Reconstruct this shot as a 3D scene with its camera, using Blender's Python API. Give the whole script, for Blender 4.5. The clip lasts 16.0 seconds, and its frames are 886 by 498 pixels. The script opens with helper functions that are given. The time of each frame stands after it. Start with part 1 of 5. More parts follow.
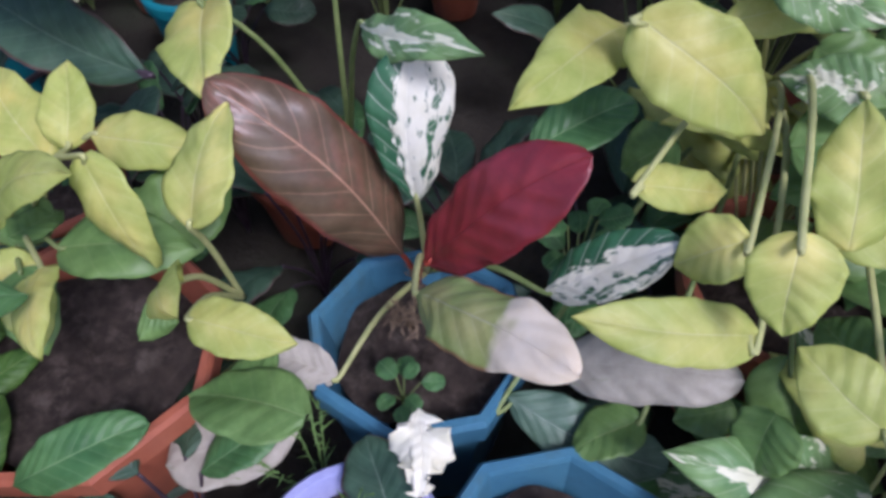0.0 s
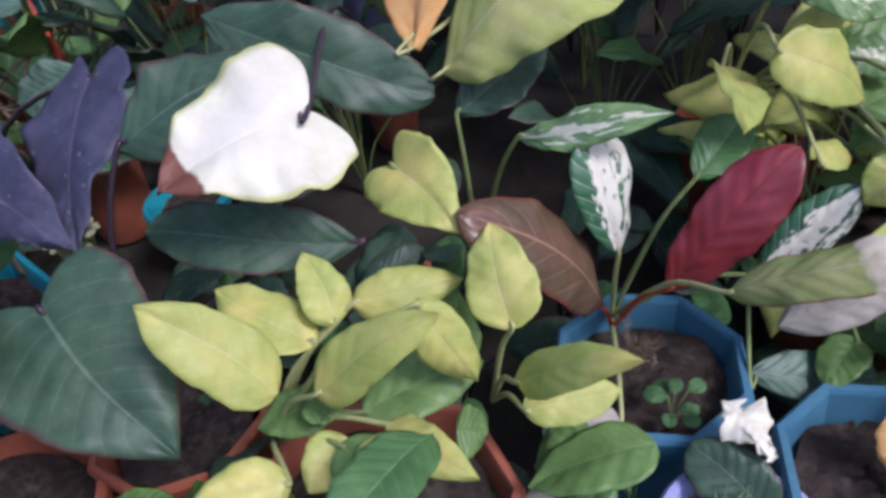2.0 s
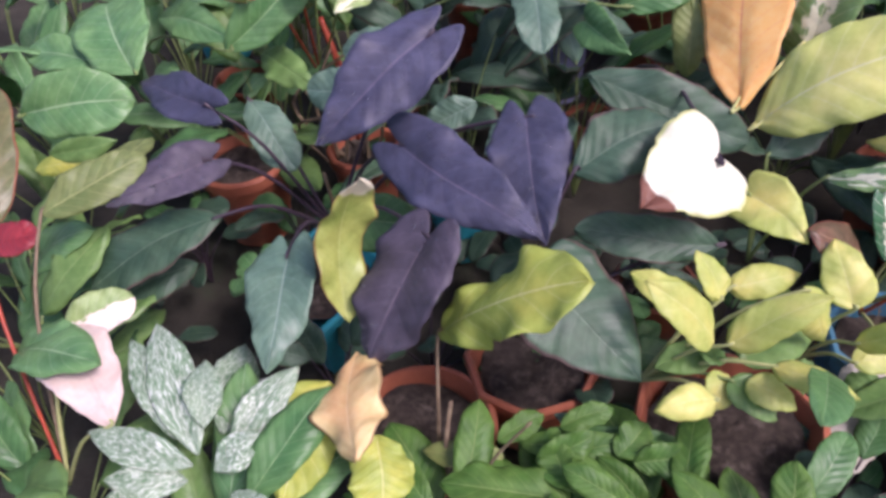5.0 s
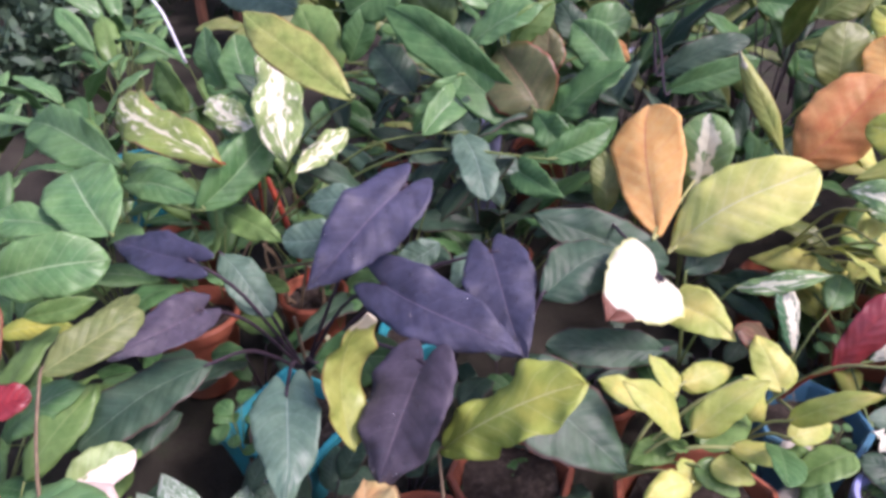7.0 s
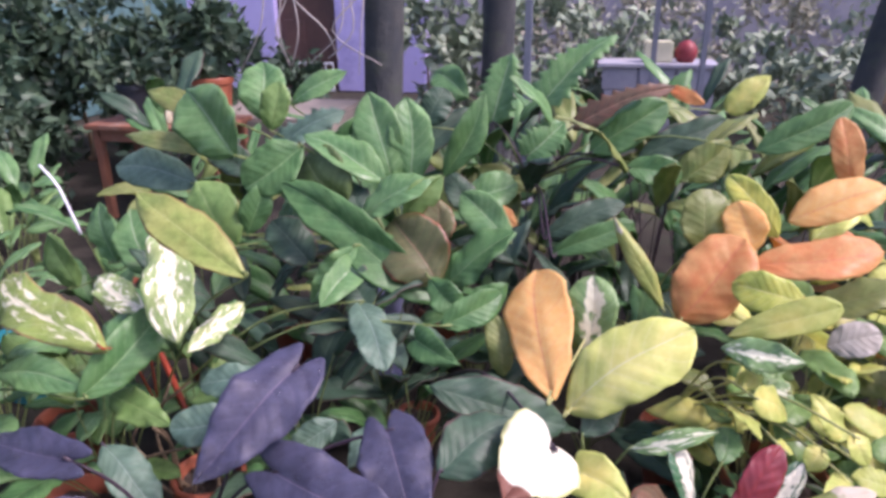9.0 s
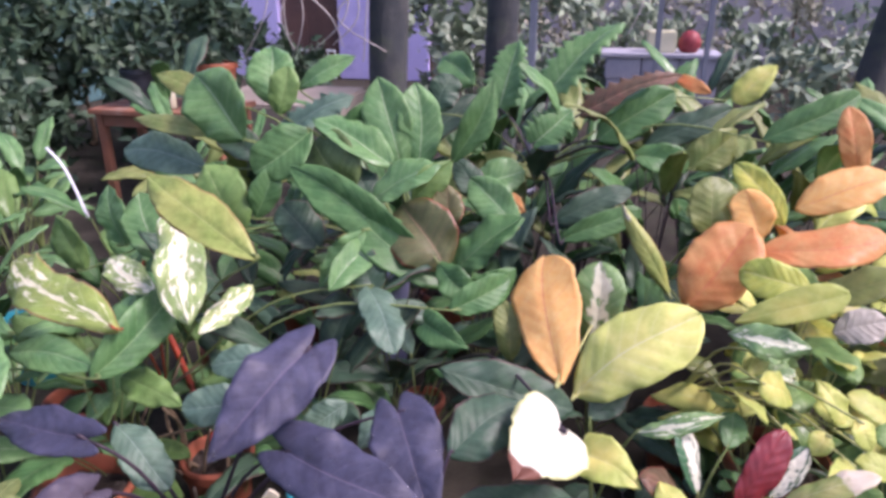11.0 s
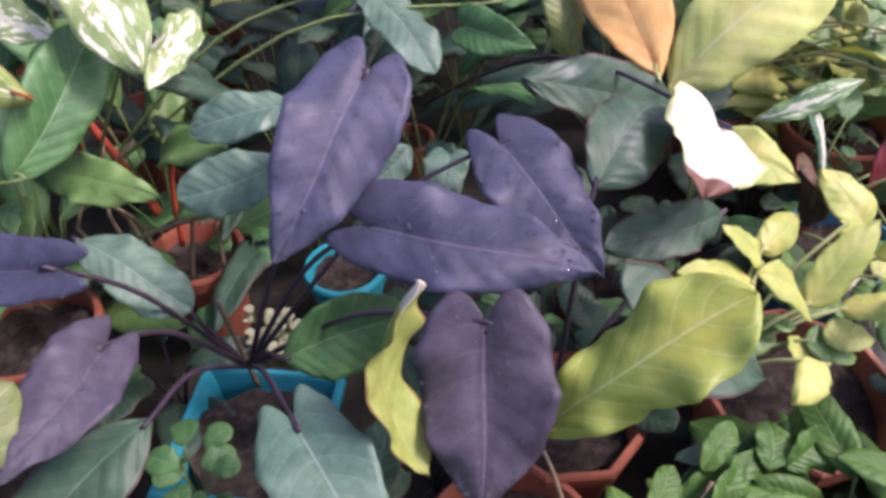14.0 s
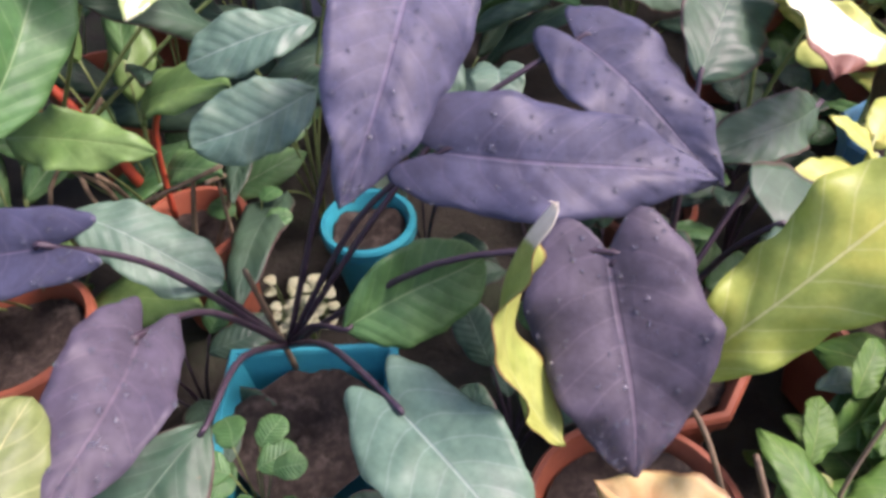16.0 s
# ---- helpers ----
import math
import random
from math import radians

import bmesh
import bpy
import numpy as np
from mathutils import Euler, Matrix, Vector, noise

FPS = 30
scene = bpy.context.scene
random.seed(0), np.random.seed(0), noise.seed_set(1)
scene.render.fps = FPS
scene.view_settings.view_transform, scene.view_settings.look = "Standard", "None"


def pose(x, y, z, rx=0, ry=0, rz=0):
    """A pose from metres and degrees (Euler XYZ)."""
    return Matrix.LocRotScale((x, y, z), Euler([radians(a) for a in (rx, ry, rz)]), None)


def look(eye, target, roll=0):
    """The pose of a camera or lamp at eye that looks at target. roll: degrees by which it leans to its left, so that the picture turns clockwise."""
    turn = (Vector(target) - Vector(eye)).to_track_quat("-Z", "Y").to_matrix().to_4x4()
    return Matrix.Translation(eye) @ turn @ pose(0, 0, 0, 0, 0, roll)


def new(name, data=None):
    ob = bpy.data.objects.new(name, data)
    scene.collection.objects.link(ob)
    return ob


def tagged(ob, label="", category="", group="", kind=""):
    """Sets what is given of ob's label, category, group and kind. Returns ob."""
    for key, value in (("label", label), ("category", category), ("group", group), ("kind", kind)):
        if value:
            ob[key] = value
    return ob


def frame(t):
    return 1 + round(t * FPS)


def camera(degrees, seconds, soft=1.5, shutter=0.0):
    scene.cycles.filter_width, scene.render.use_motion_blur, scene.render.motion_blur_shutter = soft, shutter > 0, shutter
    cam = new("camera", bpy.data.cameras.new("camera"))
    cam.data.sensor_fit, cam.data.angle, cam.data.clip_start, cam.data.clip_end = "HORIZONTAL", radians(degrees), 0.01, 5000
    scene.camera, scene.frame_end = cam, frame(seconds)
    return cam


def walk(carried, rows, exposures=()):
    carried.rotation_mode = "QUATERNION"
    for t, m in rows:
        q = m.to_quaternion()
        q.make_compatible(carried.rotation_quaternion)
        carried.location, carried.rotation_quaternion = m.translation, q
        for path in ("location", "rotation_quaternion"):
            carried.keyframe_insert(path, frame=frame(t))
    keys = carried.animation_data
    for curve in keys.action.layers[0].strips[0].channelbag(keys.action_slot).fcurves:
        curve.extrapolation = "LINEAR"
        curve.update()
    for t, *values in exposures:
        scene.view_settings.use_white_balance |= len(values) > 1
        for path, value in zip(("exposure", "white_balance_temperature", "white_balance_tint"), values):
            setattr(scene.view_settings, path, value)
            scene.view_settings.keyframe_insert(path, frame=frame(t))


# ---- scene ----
cam = camera(64.2, 16.0, soft=3.4)
EXPOSURES = [(0, 0.18, 5550, 30), (1.5, 0.18, 5600, 30), (3, 0.44, 5900, 32), (4.2, 0.6, 6150, 34), (7, 0.84, 6250, 40), (11, 0.92, 6300, 40), (12.5, 0.76, 6250, 41), (13.5, 0.8, 6250, 38), (14.8, 1.08, 6300, 35), (16, 1.32, 6650, 35)]
PATH = [
    (0, (-0.068, 0.140, 0.849), (-0.589, 0.498, 0.074), -1.3),
    (0.5, (-0.112, 0.093, 0.862), (-0.628, 0.522, 0.121), -0.0),
    (1, (-0.131, -0.036, 0.896), (-0.577, 0.507, 0.185), 1.9),
    (1.5, (-0.170, -0.178, 0.957), (-0.615, 0.392, 0.266), -3.8),
    (2, (-0.300, -0.225, 0.935), (-0.732, 0.379, 0.265), -9.8),
    (2.5, (-0.490, -0.315, 0.967), (-0.823, 0.300, 0.252), -7.4),
    (3, (-0.560, -0.482, 1.053), (-0.888, 0.167, 0.366), -9.9),
    (3.5, (-0.642, -0.613, 1.112), (-0.963, 0.065, 0.450), -9.0),
    (4, (-0.637, -0.623, 1.158), (-1.004, -0.008, 0.459), -10.5),
    (4.5, (-0.641, -0.666, 1.222), (-1.050, -0.074, 0.528), -6.4),
    (6.8, (-0.798, -0.958, 1.302), (-1.100, -0.194, 0.732), -0.6),
    (7, (-0.787, -0.944, 1.332), (-1.079, -0.149, 0.801), -1.3),
    (7.5, (-0.772, -0.924, 1.360), (-1.027, -0.079, 0.890), -0.8),
    (8, (-0.749, -0.899, 1.398), (-0.976, -0.009, 1.003), 0.2),
    (10.5, (-0.733, -0.927, 1.416), (-0.928, -0.012, 1.064), -0.8),
    (11, (-0.760, -0.928, 1.404), (-0.963, -0.023, 1.029), -0.0),
    (11.5, (-0.817, -0.949, 1.389), (-1.094, -0.082, 0.974), -0.9),
    (12, (-0.890, -0.869, 1.357), (-1.187, -0.072, 0.830), -3.4),
    (12.5, (-0.990, -0.712, 1.298), (-1.267, 0.026, 0.682), -5.8),
    (13, (-1.024, -0.581, 1.255), (-1.180, 0.141, 0.580), -4.9),
    (13.5, (-1.123, -0.582, 1.201), (-1.199, 0.172, 0.548), -4.2),
    (14, (-1.232, -0.623, 1.143), (-1.208, 0.112, 0.465), -2.1),
    (14.5, (-1.327, -0.692, 1.086), (-1.271, 0.005, 0.371), -0.9),
    (14.8, (-1.366, -0.683, 1.091), (-1.331, 0.011, 0.372), -0.1),
    (15, (-1.371, -0.702, 1.068), (-1.374, 0.039, 0.396), -2.2),
    (15.5, (-1.397, -0.610, 1.033), (-1.403, 0.093, 0.322), -7.4),
    (16, (-1.389, -0.501, 1.001), (-1.303, 0.190, 0.284), -4.8),
]
walk(cam, [(t, look(eye, target, roll)) for t, eye, target, roll in PATH], exposures=EXPOSURES)

# ---- daylight: bright hazy sky, soft high sun ----
SUN_ELEV, SUN_ROT = radians(52), radians(95)
world = bpy.data.worlds.new("sky")
scene.world = world
world.use_nodes = True
wt = world.node_tree
sky = wt.nodes.new("ShaderNodeTexSky")
sky.sky_type, sky.sun_disc = "NISHITA", False
sky.sun_elevation, sky.sun_rotation = SUN_ELEV, SUN_ROT
sky.dust_density, sky.air_density = 3.0, 1.0
wt.links.new(sky.outputs[0], wt.nodes["Background"].inputs[0])
wt.nodes["Background"].inputs[1].default_value = 0.15
sun_data = bpy.data.lights.new("sun", "SUN")
sun_data.energy, sun_data.angle, sun_data.color = 2.2, radians(14), (1.0, 0.95, 0.90)
sun = new("sun", sun_data)
sun.matrix_world = look((math.sin(SUN_ROT) * math.cos(SUN_ELEV) * 9, math.cos(SUN_ROT) * math.cos(SUN_ELEV) * 9, math.sin(SUN_ELEV) * 9), (0, 0, 0))


# ---- materials ----
class Nodes:
    """A small builder for node materials."""

    def __init__(self, name, rough=0.5, metal=0.0, spec=0.5):
        self.mat = bpy.data.materials.new(name)
        self.mat.use_nodes = True
        self.t = self.mat.node_tree
        self.b = self.t.nodes["Principled BSDF"]
        self.b.inputs["Roughness"].default_value = rough
        self.b.inputs["Metallic"].default_value = metal
        self.b.inputs["Specular IOR Level"].default_value = spec
        self.out = self.t.nodes["Material Output"]

    def put(self, sock, v):
        if hasattr(v, "is_output"):
            self.t.links.new(v, sock)
        elif v is not None:
            sock.default_value = v if not (isinstance(v, tuple) and len(v) == 3 and sock.type == "RGBA") else (*v, 1)

    def math(self, op, a, b=None, c=None, clamp=False):
        n = self.t.nodes.new("ShaderNodeMath")
        n.operation, n.use_clamp = op, clamp
        for s, v in zip(n.inputs, (a, b, c)):
            self.put(s, v)
        return n.outputs[0]

    def step(self, x, lo, hi, a=0.0, b=1.0):
        n = self.t.nodes.new("ShaderNodeMapRange")
        n.interpolation_type = "SMOOTHSTEP"
        for s, v in zip(n.inputs, (x, lo, hi, a, b)):
            self.put(s, v)
        return n.outputs[0]

    def mix(self, f, a, b, blend="MIX"):
        n = self.t.nodes.new("ShaderNodeMix")
        n.data_type, n.blend_type = "RGBA", blend
        self.put(n.inputs[0], f), self.put(n.inputs[6], a), self.put(n.inputs[7], b)
        return n.outputs[2]

    def coord(self, kind="Object"):
        return self.t.nodes.new("ShaderNodeTexCoord").outputs[kind]

    def mapped(self, vec, scale=(1, 1, 1), shift=None):
        n = self.t.nodes.new("ShaderNodeMapping")
        self.put(n.inputs[0], vec)
        n.inputs["Scale"].default_value = scale
        if shift is not None:
            self.put(n.inputs["Location"], shift)
        return n.outputs[0]

    def noise(self, vec, scale, detail=4, rough=0.55, w=None):
        n = self.t.nodes.new("ShaderNodeTexNoise")
        if w is not None:
            n.noise_dimensions = "4D"
            self.put(n.inputs["W"], w)
        self.put(n.inputs["Vector"], vec)
        n.inputs["Scale"].default_value, n.inputs["Detail"].default_value, n.inputs["Roughness"].default_value = scale, detail, rough
        return n.outputs[0]

    def bump(self, height, strength=0.3, dist=0.002):
        n = self.t.nodes.new("ShaderNodeBump")
        n.inputs["Strength"].default_value, n.inputs["Distance"].default_value = strength, dist
        self.put(n.inputs["Height"], height)
        self.t.links.new(n.outputs[0], self.b.inputs["Normal"])

    def rand(self):
        return self.t.nodes.new("ShaderNodeObjectInfo").outputs["Random"]

    def color(self, c):
        self.put(self.b.inputs["Base Color"], c)

    def thin(self, colour, share):
        """Light that shines through a leaf."""
        tr, mx = self.t.nodes.new("ShaderNodeBsdfTranslucent"), self.t.nodes.new("ShaderNodeMixShader")
        self.put(tr.inputs[0], colour)
        mx.inputs[0].default_value = share
        self.t.links.new(self.b.outputs[0], mx.inputs[1])
        self.t.links.new(tr.outputs[0], mx.inputs[2])
        self.t.links.new(mx.outputs[0], self.out.inputs[0])


def leaf_mat(name, base, alt, vein, veins=7.0, vein_amount=0.5, rough=0.4, thin=0.25, variegated=None, share=0.5, edge=None, spots=None, patch_scale=2.2, streak=5.0, centre=0.0, tip=None, tip_at=0.80, half=0.0, bands=0.0, rib=0.035, spec=0.4):
    """A leaf: two tones in patches, pale midrib and side veins, optional variegation, margin and brown spots."""
    n = Nodes(name, rough, 0, spec)
    sep = n.t.nodes.new("ShaderNodeSeparateXYZ")
    n.put(sep.inputs[0], n.coord("UV"))
    u = n.math("ABSOLUTE", n.math("MULTIPLY_ADD", sep.outputs[0], 2.0, -1.0))
    v = sep.outputs[1]
    r = n.rand()
    w = n.math("MULTIPLY", r, 37.0)
    ob = n.coord("Object")
    big = n.noise(ob, 16, 3, 0.5, w)
    fine = n.noise(ob, 130, 5, 0.6, w)
    c = n.mix(n.step(big, 0.35, 0.68), base, alt)
    c = n.mix(n.math("MULTIPLY", n.math("SUBTRACT", r, 0.3), 0.5, clamp=True), c, alt)
    c = n.mix(n.math("MULTIPLY", n.step(n.math("ADD", u, n.math("MULTIPLY", big, 0.6)), 0.55, 1.35), 0.75), c, alt)
    lat = n.math("SUBTRACT", n.math("MULTIPLY", v, veins), n.math("MULTIPLY", u, veins * 0.22))
    saw = n.math("ABSOLUTE", n.math("SUBTRACT", n.math("FRACT", n.math("ADD", lat, n.math("MULTIPLY", big, 0.5))), 0.5))
    side = n.step(saw, 0.07, 0.0)
    soft = n.step(saw, 0.0, 0.5)
    if bands:
        c = n.mix(n.math("MULTIPLY", n.math("MULTIPLY", n.step(saw, 0.42, 0.18), n.step(fine, 0.35, 0.6)), bands), c, alt)
    if variegated:
        patch = n.noise(n.mapped(n.coord("UV"), (streak, 2.0, 1), None), patch_scale, 5, 0.62, w)
        if centre:
            patch = n.math("ADD", patch, n.step(u, 0.65, 0.0, -centre, centre))
            patch = n.math("ADD", patch, n.math("MULTIPLY", n.math("SUBTRACT", saw, 0.25), 0.14))
        if half:
            patch = n.math("ADD", patch, n.math("MULTIPLY", n.math("SUBTRACT", sep.outputs[0], 0.5), half))
        c = n.mix(n.step(patch, 1 - share - 0.035, 1 - share + 0.035), c, variegated)
    c = n.mix(n.math("MULTIPLY", side, vein_amount * 0.42), c, vein)
    mid = n.step(u, rib, rib * 0.35)
    c = n.mix(n.math("MULTIPLY", mid, vein_amount), c, vein)
    if edge:
        c = n.mix(n.math("MULTIPLY", n.step(n.math("ADD", u, n.math("MULTIPLY", big, 0.12)), 0.96, 1.04), 0.8), c, edge)
    if spots:
        c = n.mix(n.step(n.noise(ob, 26, 4, 0.7, w), 0.66, 0.75), c, spots)
    c = n.mix(n.math("MULTIPLY", n.step(n.noise(ob, 70, 3, 0.6, w), 0.71, 0.77), 0.45), c, (0.16, 0.10, 0.05))
    if tip:
        c = n.mix(n.step(n.math("ADD", v, n.math("MULTIPLY", n.math("SUBTRACT", big, 0.5), 0.5)), tip_at, tip_at + 0.05), c, tip)
    c = n.mix(0.34, c, n.mix(n.step(n.noise(ob, 42, 5, 0.65, w), 0.25, 0.75), (0.12, 0.12, 0.12), (0.88, 0.88, 0.88)), "SOFT_LIGHT")
    c = n.mix(0.26, c, n.mix(fine, (0.0, 0.0, 0.0), (1, 1, 1)), "SOFT_LIGHT")
    c = n.mix(n.step(r, 0.0, 1.0, 0.0, 0.22), c, n.mix(1.0, c, (0.45, 0.5, 0.42), "MULTIPLY"))
    n.color(c)
    h = n.math("ADD", n.math("MULTIPLY", soft, 0.6), n.math("MULTIPLY", fine, 0.5))
    n.bump(n.math("ADD", h, n.math("MULTIPLY", mid, -0.8)), 0.55, 0.0017)
    n.put(n.b.inputs["Roughness"], n.step(big, 0.2, 0.8, rough - 0.08, rough + 0.12))
    if thin:
        n.thin(c, thin)
    return n.mat


def plain_mat(name, a, b, rough=0.6, scale=20.0, bump=0.3, dist=0.002, metal=0.0, dirt=None, spec=0.4):
    n = Nodes(name, rough, metal, spec)
    ob = n.coord("Object")
    big, fine = n.noise(ob, scale, 4), n.noise(ob, scale * 9, 6, 0.65)
    c = n.mix(n.step(big, 0.3, 0.7), a, b)
    if dirt:
        c = n.mix(n.step(n.noise(ob, scale * 0.5, 6, 0.7), 0.5, 0.72), c, dirt)
    c = n.mix(0.25, c, n.mix(fine, (0, 0, 0), (1, 1, 1)), "SOFT_LIGHT")
    n.color(c)
    n.bump(n.math("ADD", big, fine), bump, dist)
    return n.mat


LIME = leaf_mat("lime_leaf", (0.80, 0.76, 0.25), (0.52, 0.61, 0.16), (0.82, 0.83, 0.46), 6, 0.45, 0.42, 0.45)
PALEYELLOW = leaf_mat("pale_yellow_leaf", (0.76, 0.75, 0.24), (0.56, 0.63, 0.17), (0.86, 0.85, 0.52), 8, 0.6, 0.42, 0.2)
# lime green lowered in colour, with the shade on the under leaves included
LIMEGREEN = leaf_mat("shaded_lime_green_leaf", (0.11, 0.225, 0.06), (0.17, 0.30, 0.085), (0.32, 0.43, 0.17), 6, 0.4, 0.4, 0.25)
YELLOW = leaf_mat("yellow_green_leaf", (0.60, 0.60, 0.11), (0.34, 0.43, 0.08), (0.72, 0.71, 0.32), 8, 0.7, 0.42, 0.28, bands=0.35)
PURPLE = leaf_mat("purple_leaf", (0.037, 0.038, 0.066), (0.050, 0.053, 0.090), (0.12, 0.10, 0.145), 9, 0.5, 0.54, 0.0, rib=0.045, spec=0.34)
PLUM = leaf_mat("plum_leaf", (0.047, 0.040, 0.055), (0.062, 0.052, 0.074), (0.13, 0.10, 0.13), 8, 0.55, 0.56, 0.0, rib=0.045, spec=0.34)
DARKGREEN = leaf_mat("dark_green_leaf", (0.030, 0.070, 0.042), (0.046, 0.092, 0.052), (0.14, 0.20, 0.14), 9, 0.5, 0.46, 0.05, edge=(0.10, 0.05, 0.05), spec=0.32)
BLUEGREEN = leaf_mat("blue_green_leaf", (0.072, 0.142, 0.098), (0.10, 0.178, 0.118), (0.25, 0.33, 0.28), 9, 0.55, 0.46, 0.06)
GREEN = leaf_mat("green_leaf", (0.052, 0.155, 0.048), (0.088, 0.21, 0.066), (0.22, 0.36, 0.16), 9, 0.8, 0.42, 0.2)
BUSHGREEN = leaf_mat("bush_green_leaf", (0.045, 0.135, 0.022), (0.085, 0.18, 0.032), (0.20, 0.30, 0.09), 9, 0.9, 0.5, 0.2, spec=0.35)
MIDGREEN = leaf_mat("fresh_green_leaf", (0.095, 0.235, 0.085), (0.15, 0.31, 0.11), (0.33, 0.47, 0.26), 9, 0.95, 0.34, 0.25)
OLIVE = leaf_mat("olive_leaf", (0.16, 0.235, 0.06), (0.22, 0.26, 0.08), (0.36, 0.37, 0.16), 9, 0.5, 0.4, 0.25)
OLIVEGREEN = leaf_mat("olive_green_leaf", (0.085, 0.15, 0.045), (0.12, 0.19, 0.06), (0.26, 0.33, 0.15), 9, 0.6, 0.4, 0.2)
BRONZEGREEN = leaf_mat("bronze_green_leaf", (0.15, 0.14, 0.055), (0.11, 0.13, 0.05), (0.34, 0.20, 0.12), 8, 0.6, 0.38, 0.15, edge=(0.30, 0.08, 0.05))
RED = leaf_mat("red_leaf", (0.34, 0.032, 0.034), (0.20, 0.022, 0.028), (0.20, 0.016, 0.022), 8, 0.5, 0.3, 0.12, bands=0.5, spec=0.6)
BRONZE = leaf_mat("bronze_leaf", (0.25, 0.115, 0.075), (0.105, 0.075, 0.042), (0.50, 0.29, 0.19), 8, 0.7, 0.34, 0.12, bands=0.9, edge=(0.24, 0.06, 0.045))
ORANGE = leaf_mat("orange_leaf", (0.80, 0.32, 0.11), (0.74, 0.42, 0.16), (0.72, 0.22, 0.13), 8, 0.6, 0.42, 0.45, rib=0.03)
PEACH = leaf_mat("peach_leaf", (0.97, 0.71, 0.29), (0.95, 0.63, 0.24), (0.80, 0.32, 0.22), 8, 0.6, 0.45, 0.55, rib=0.03)
WHITE = leaf_mat("white_leaf", (0.84, 0.83, 0.68), (0.80, 0.80, 0.62), (0.80, 0.78, 0.60), 8, 0.4, 0.45, 0.2)
WHITETIP = leaf_mat("white_leaf_brown_tip", (0.76, 0.75, 0.64), (0.72, 0.73, 0.54), (0.80, 0.78, 0.60), 8, 0.4, 0.45, 0.2, tip=(0.20, 0.08, 0.05), edge=(0.62, 0.66, 0.22))
MARBLED = leaf_mat("marbled_leaf", (0.12, 0.25, 0.10), (0.18, 0.32, 0.11), (0.62, 0.66, 0.46), 8, 0.6, 0.4, 0.2, variegated=(0.74, 0.76, 0.56), share=0.46, centre=0.08, streak=2.6)
CREAM = leaf_mat("cream_leaf", (0.30, 0.36, 0.09), (0.22, 0.32, 0.07), (0.66, 0.66, 0.44), 8, 0.6, 0.4, 0.2, variegated=(0.76, 0.74, 0.52), share=0.45, centre=0.08, streak=2.4, patch_scale=3.0, edge=(0.34, 0.16, 0.09))
CREAMWHITE = leaf_mat("cream_white_leaf", (0.34, 0.42, 0.16), (0.24, 0.36, 0.12), (0.62, 0.64, 0.42), 8, 0.6, 0.4, 0.2, variegated=(0.78, 0.77, 0.58), share=0.50, centre=0.06, streak=2.0, patch_scale=3.5)
CREAMTIP = leaf_mat("cream_tipped_leaf", (0.48, 0.48, 0.17), (0.26, 0.36, 0.10), (0.66, 0.66, 0.40), 8, 0.6, 0.4, 0.25, tip=(0.78, 0.70, 0.52), tip_at=0.66, edge=(0.34, 0.14, 0.08))
MOTTLED = leaf_mat("mottled_leaf", (0.10, 0.155, 0.045), (0.155, 0.195, 0.06), (0.40, 0.42, 0.18), 8, 0.7, 0.45, 0.2, variegated=(0.38, 0.37, 0.19), share=0.24, half=0.1, spots=(0.14, 0.10, 0.09), streak=2.2)
STRIPED = leaf_mat("striped_leaf", (0.025, 0.10, 0.05), (0.04, 0.14, 0.06), (0.74, 0.75, 0.62), 8, 0.9, 0.36, 0.15, variegated=(0.74, 0.74, 0.60), share=0.53, centre=0.10, half=0.26, streak=2.6, patch_scale=3.2)
GREYLEAF = leaf_mat("grey_cream_leaf", (0.36, 0.34, 0.27), (0.44, 0.42, 0.34), (0.50, 0.48, 0.38), 8, 0.4, 0.5, 0.2, variegated=(0.24, 0.30, 0.15), share=0.36)
HALFWHITE = leaf_mat("half_white_leaf", (0.22, 0.34, 0.12), (0.28, 0.38, 0.14), (0.60, 0.58, 0.44), 7, 0.5, 0.45, 0.2, variegated=(0.80, 0.70, 0.62), share=0.5, half=1.1, streak=2.0)
SPECKLED = leaf_mat("speckled_leaf", (0.10, 0.19, 0.10), (0.14, 0.24, 0.13), (0.46, 0.52, 0.42), 8, 0.3, 0.42, 0.15, variegated=(0.58, 0.64, 0.55), share=0.46, patch_scale=9.0, streak=5.0)
PINK = leaf_mat("pink_leaf", (0.66, 0.52, 0.46), (0.70, 0.58, 0.50), (0.64, 0.44, 0.40), 7, 0.5, 0.45, 0.25)
WITHER = leaf_mat("withering_leaf", (0.78, 0.45, 0.20), (0.74, 0.60, 0.28), (0.80, 0.62, 0.36), 8, 0.5, 0.45, 0.25, edge=(0.20, 0.08, 0.03))
SICK = leaf_mat("spotted_yellow_leaf", (0.22, 0.31, 0.07), (0.32, 0.37, 0.10), (0.46, 0.50, 0.20), 8, 0.5, 0.42, 0.2, spots=(0.12, 0.06, 0.04), edge=(0.22, 0.10, 0.04))
SICKTIP = leaf_mat("spotted_leaf_bleached_tip", (0.24, 0.33, 0.07), (0.36, 0.40, 0.10), (0.46, 0.50, 0.20), 8, 0.5, 0.42, 0.2, spots=(0.12, 0.06, 0.04), tip=(0.72, 0.66, 0.50), tip_at=0.86, edge=(0.22, 0.10, 0.04))
STEM_GREEN = plain_mat("green_stalk", (0.14, 0.20, 0.06), (0.20, 0.26, 0.09), 0.45, 60)
STEM_PALE = plain_mat("pale_stalk", (0.34, 0.38, 0.14), (0.42, 0.44, 0.18), 0.45, 60)
